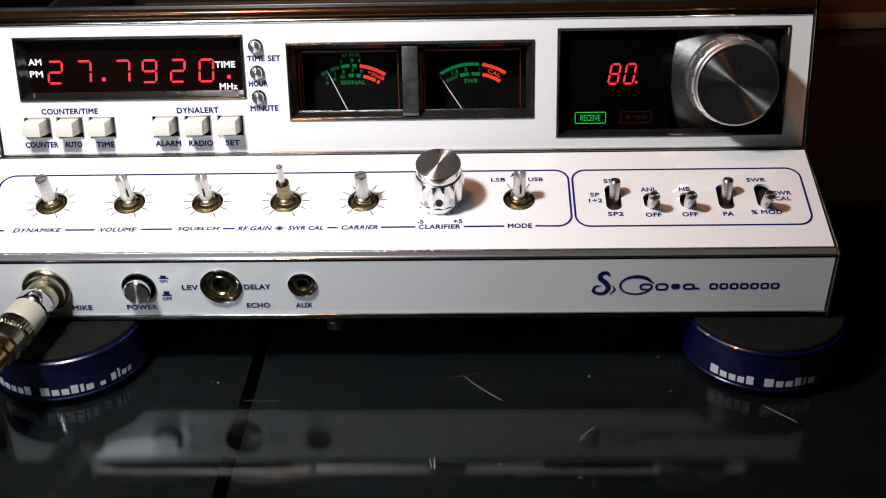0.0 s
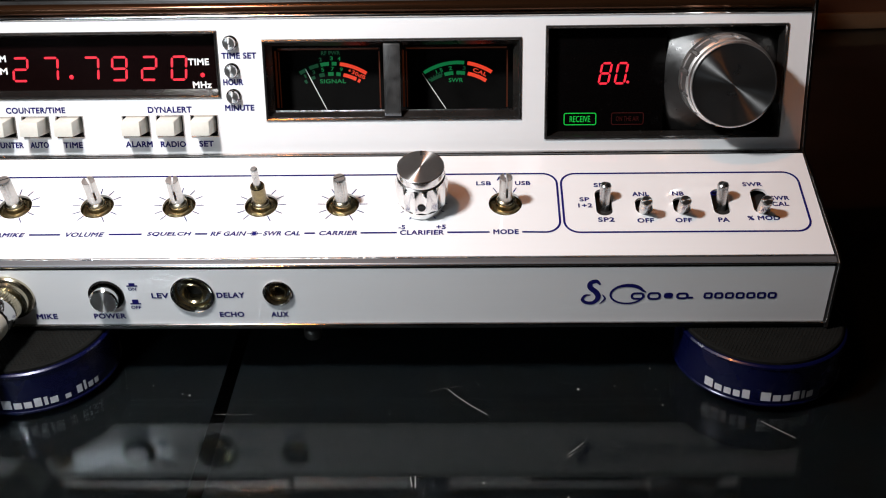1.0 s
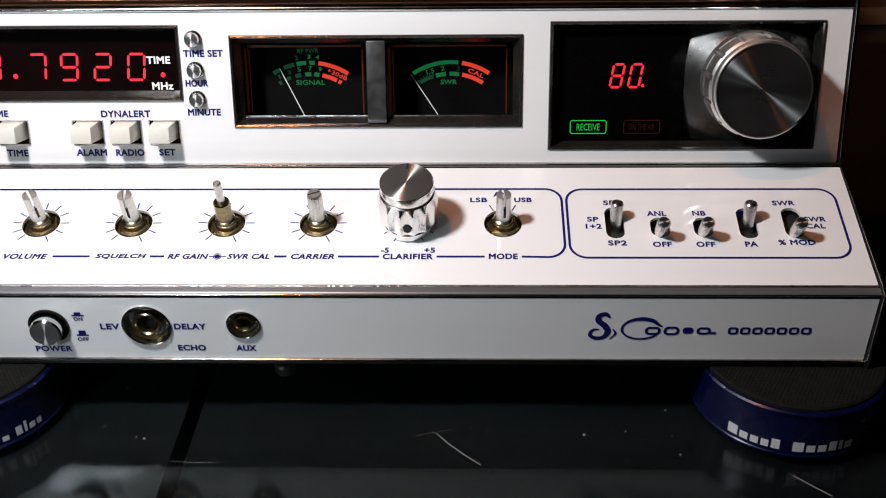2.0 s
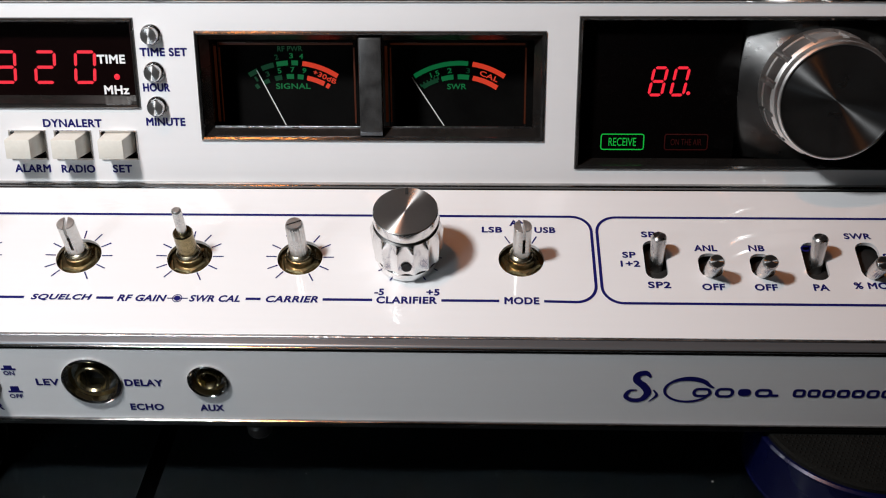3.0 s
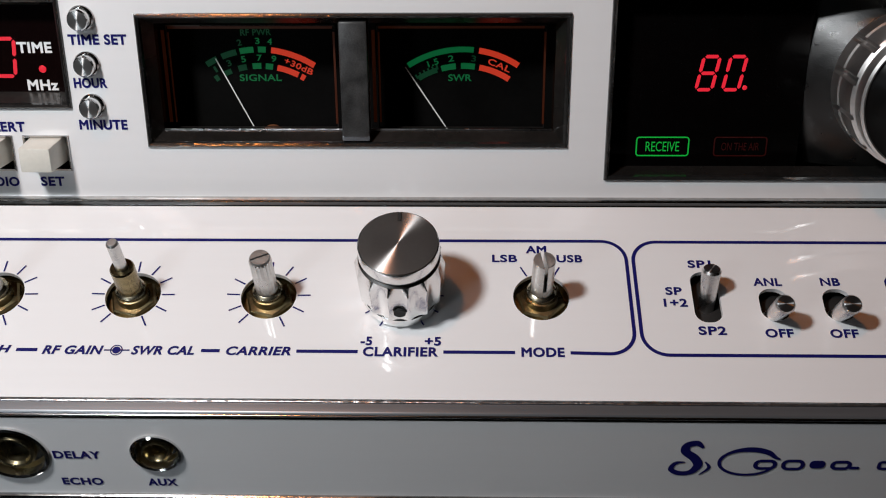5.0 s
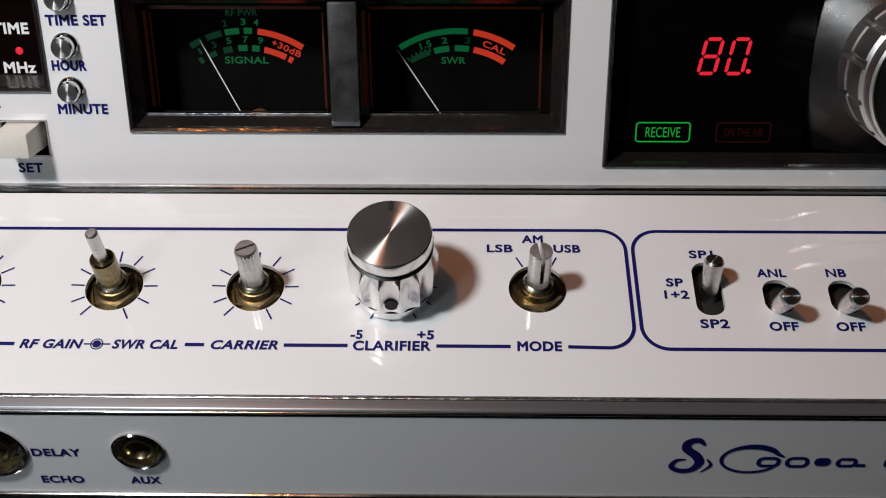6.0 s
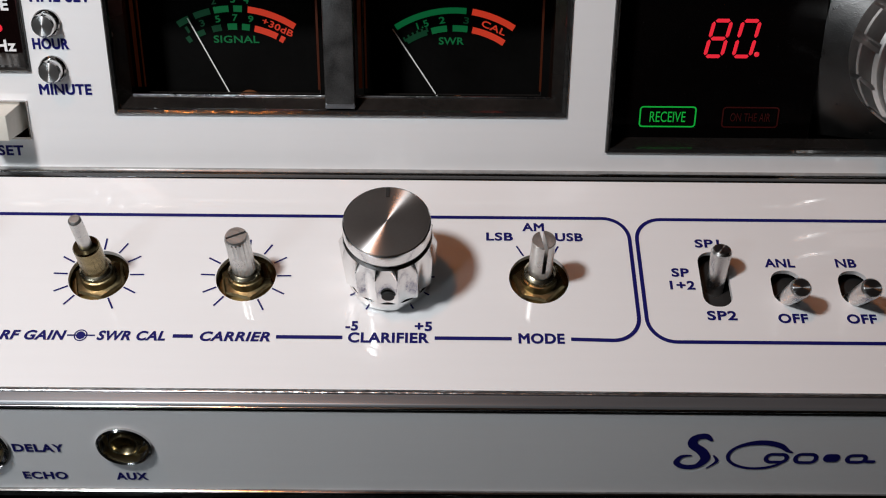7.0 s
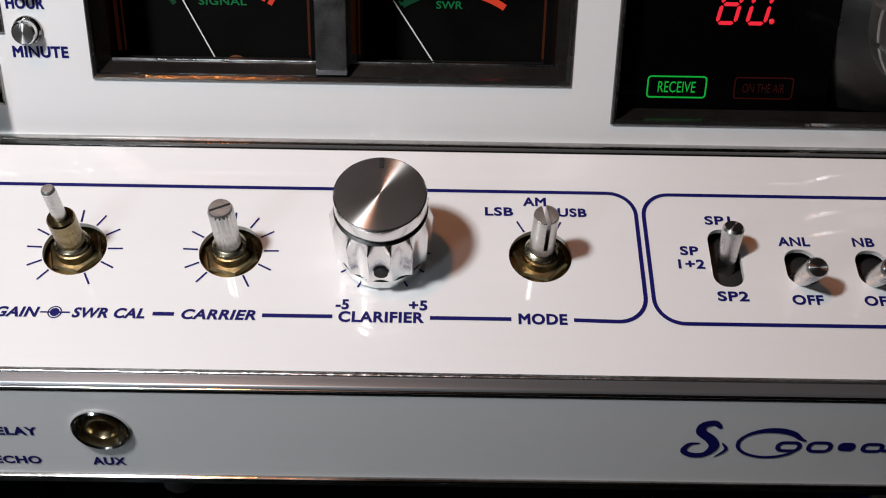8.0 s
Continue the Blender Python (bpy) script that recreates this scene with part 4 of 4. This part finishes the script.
part("collar", lathe([(0.0060, 0.0), (0.0074, 0.0), (0.0078, 0.0006), (0.0078, 0.0050), (0.0074, 0.0056), (0.0070, 0.0058)], 144, knurl), PALE_BRASS, plug, None, "knurled nickel collar")
part("ring", lathe([(0.0070, 0.0056), (0.0082, 0.0062), (0.0085, 0.0070), (0.0085, 0.0122), (0.0081, 0.0130), (0.0076, 0.0132)], 56), CHROME, plug)
part("sleeve", lathe([(0.0076, 0.0130), (0.0083, 0.0134), (0.0085, 0.0142), (0.0085, 0.0238), (0.0080, 0.0246)], 56), SLEEVE, plug, None, "milky plastic sleeve")
part("back_ring", lathe([(0.0080, 0.0244), (0.0090, 0.0250), (0.0090, 0.0290), (0.0078, 0.0298), (0.0078, 0.0310), (0.0088, 0.0316), (0.0088, 0.0380), (0.0076, 0.0388)], 144, knurl), PALE_BRASS, plug, None, "nickel ring tinted gold")
part("tail", lathe([(0.0078, 0.0384), (0.0078, 0.0430), (0.0070, 0.0440), (0.0066, 0.0600), (0.0050, 0.0610), (0, 0.0610)], 56), GOLD, plug, None, "gold-plated tail")
end = plug.matrix_basis @ Vector((0, 0, 0.058))
inv = plug.matrix_basis.inverted()
tube([inv @ (end + Vector(p)) for p in ((0, 0, 0), (-0.010, -0.022, -0.006), (-0.030, -0.040, -end.z + 0.0045), (-0.075, -0.045, -end.z + 0.0040), (-0.16, 0.0, -end.z + 0.0040), (-0.28, 0.12, -end.z + 0.0040))], 0.0035, BLACK, "cable", plug, None, 12, "black microphone cable")


# ---- round grip pads under the radio ----
def grip_pad(x, y, turn, tail):
    pad = thing("grip_pad", pose(x, y, TOP, 0, 0, turn), "round blue grip pad with dark rubber faces, under the radio", "grip pad", "", "pads under the radio")
    part("body", lathe([(0, 0.0016), (0.0370, 0.0016), (0.0380, 0.0022), (0.0380, 0.0030), (0.0376, 0.0034), (0.0376, 0.0214), (0.0380, 0.0218), (0.0380, 0.0228), (0.0372, 0.0234), (0.0362, 0.0234)], 96), BLUE, pad, None, "blue anodised body")
    part("base", lathe([(0, 0.0), (0.0340, 0.0), (0.0356, 0.0004), (0.0360, 0.0016), (0.0340, 0.0018)], 80), RUBBER, pad)
    rub = lathe([(0.0364, 0.0228), (0.0362, 0.0246), (0.0354, 0.0252), (0.030, 0.0252), (0, 0.0252)], 80)
    part("rubber_face", rub, RUBBER, pad, None, "dark textured rubber face")
    bm = bmesh.new()
    for i in range(-20, 21):
        for j in range(-20, 0):
            px, py = i * 0.0017 + (j % 2) * 0.00085, j * 0.0016
            if math.hypot(px, py) < 0.0345:
                vs = [bm.verts.new((px + 0.0006 * math.cos(k * math.pi / 2), py + 0.0006 * math.sin(k * math.pi / 2), 0.0252)) for k in range(4)]
                top = bm.verts.new((px, py, 0.0257))
                for k in range(4):
                    bm.faces.new((vs[k], vs[(k + 1) % 4], top))
    tagged(part("rubber_texture", bm, RUBBER, pad), "fine raised rubber texture", "", "", "stuff")
    # maker's lettering stands as plain white bars on the curved side
    a = -49.0
    for w, h in [(0.0042, 1.0), (0.0034, 0.72), (0.0032, 0.72), (0.0030, 0.72), (0.0032, 1.0), (0.0028, 0), (0.0042, 1.0), (0.0034, 0.72), (0.0034, 0.72), (0.0032, 1.0), (0.0016, 0.95), (0.0034, 0.72)] + tail:
        step = math.degrees(w / 0.0377)
        if h:
            bm = bmesh.new()
            z0, z1, n = 0.0050, 0.0050 + 0.0046 * h, 4
            lo = [bm.verts.new((0.03775 * math.sin(radians(a + step * k / n)), -0.03775 * math.cos(radians(a + step * k / n)), z0)) for k in range(n + 1)]
            hi = [bm.verts.new((0.03775 * math.sin(radians(a + step * k / n)), -0.03775 * math.cos(radians(a + step * k / n)), z1)) for k in range(n + 1)]
            for k in range(n):
                bm.faces.new((lo[k], lo[k + 1], hi[k + 1], hi[k]))
            part("lettering_bar", bm, PAD_PRINT, pad)
        a += step + 1.5
    return pad


grip_pad(0.1390, -0.0328, 0, [])
grip_pad(-0.1978, -0.0372, 6, [(0.0012, 0), (0.0026, 0.5), (0.0010, 0), (0.0026, 0.9), (0.0012, 1.1), (0.0026, 0.6), (0.0022, 0.6)])

# ---- background ----
crate = thing("wooden_box", pose(0.40, 0.495, TOP, 0, 0, 3), "red-brown wooden box with a worn pale lower edge", "box")
part("body", box(0.24, 0.12, 0.16, 0.004, (0, 0, 0.012)), WOOD, crate)
part("edge_strip", box(0.245, 0.125, 0.014, 0.002), PALE_WOOD, crate, None, "worn pale wooden strip")
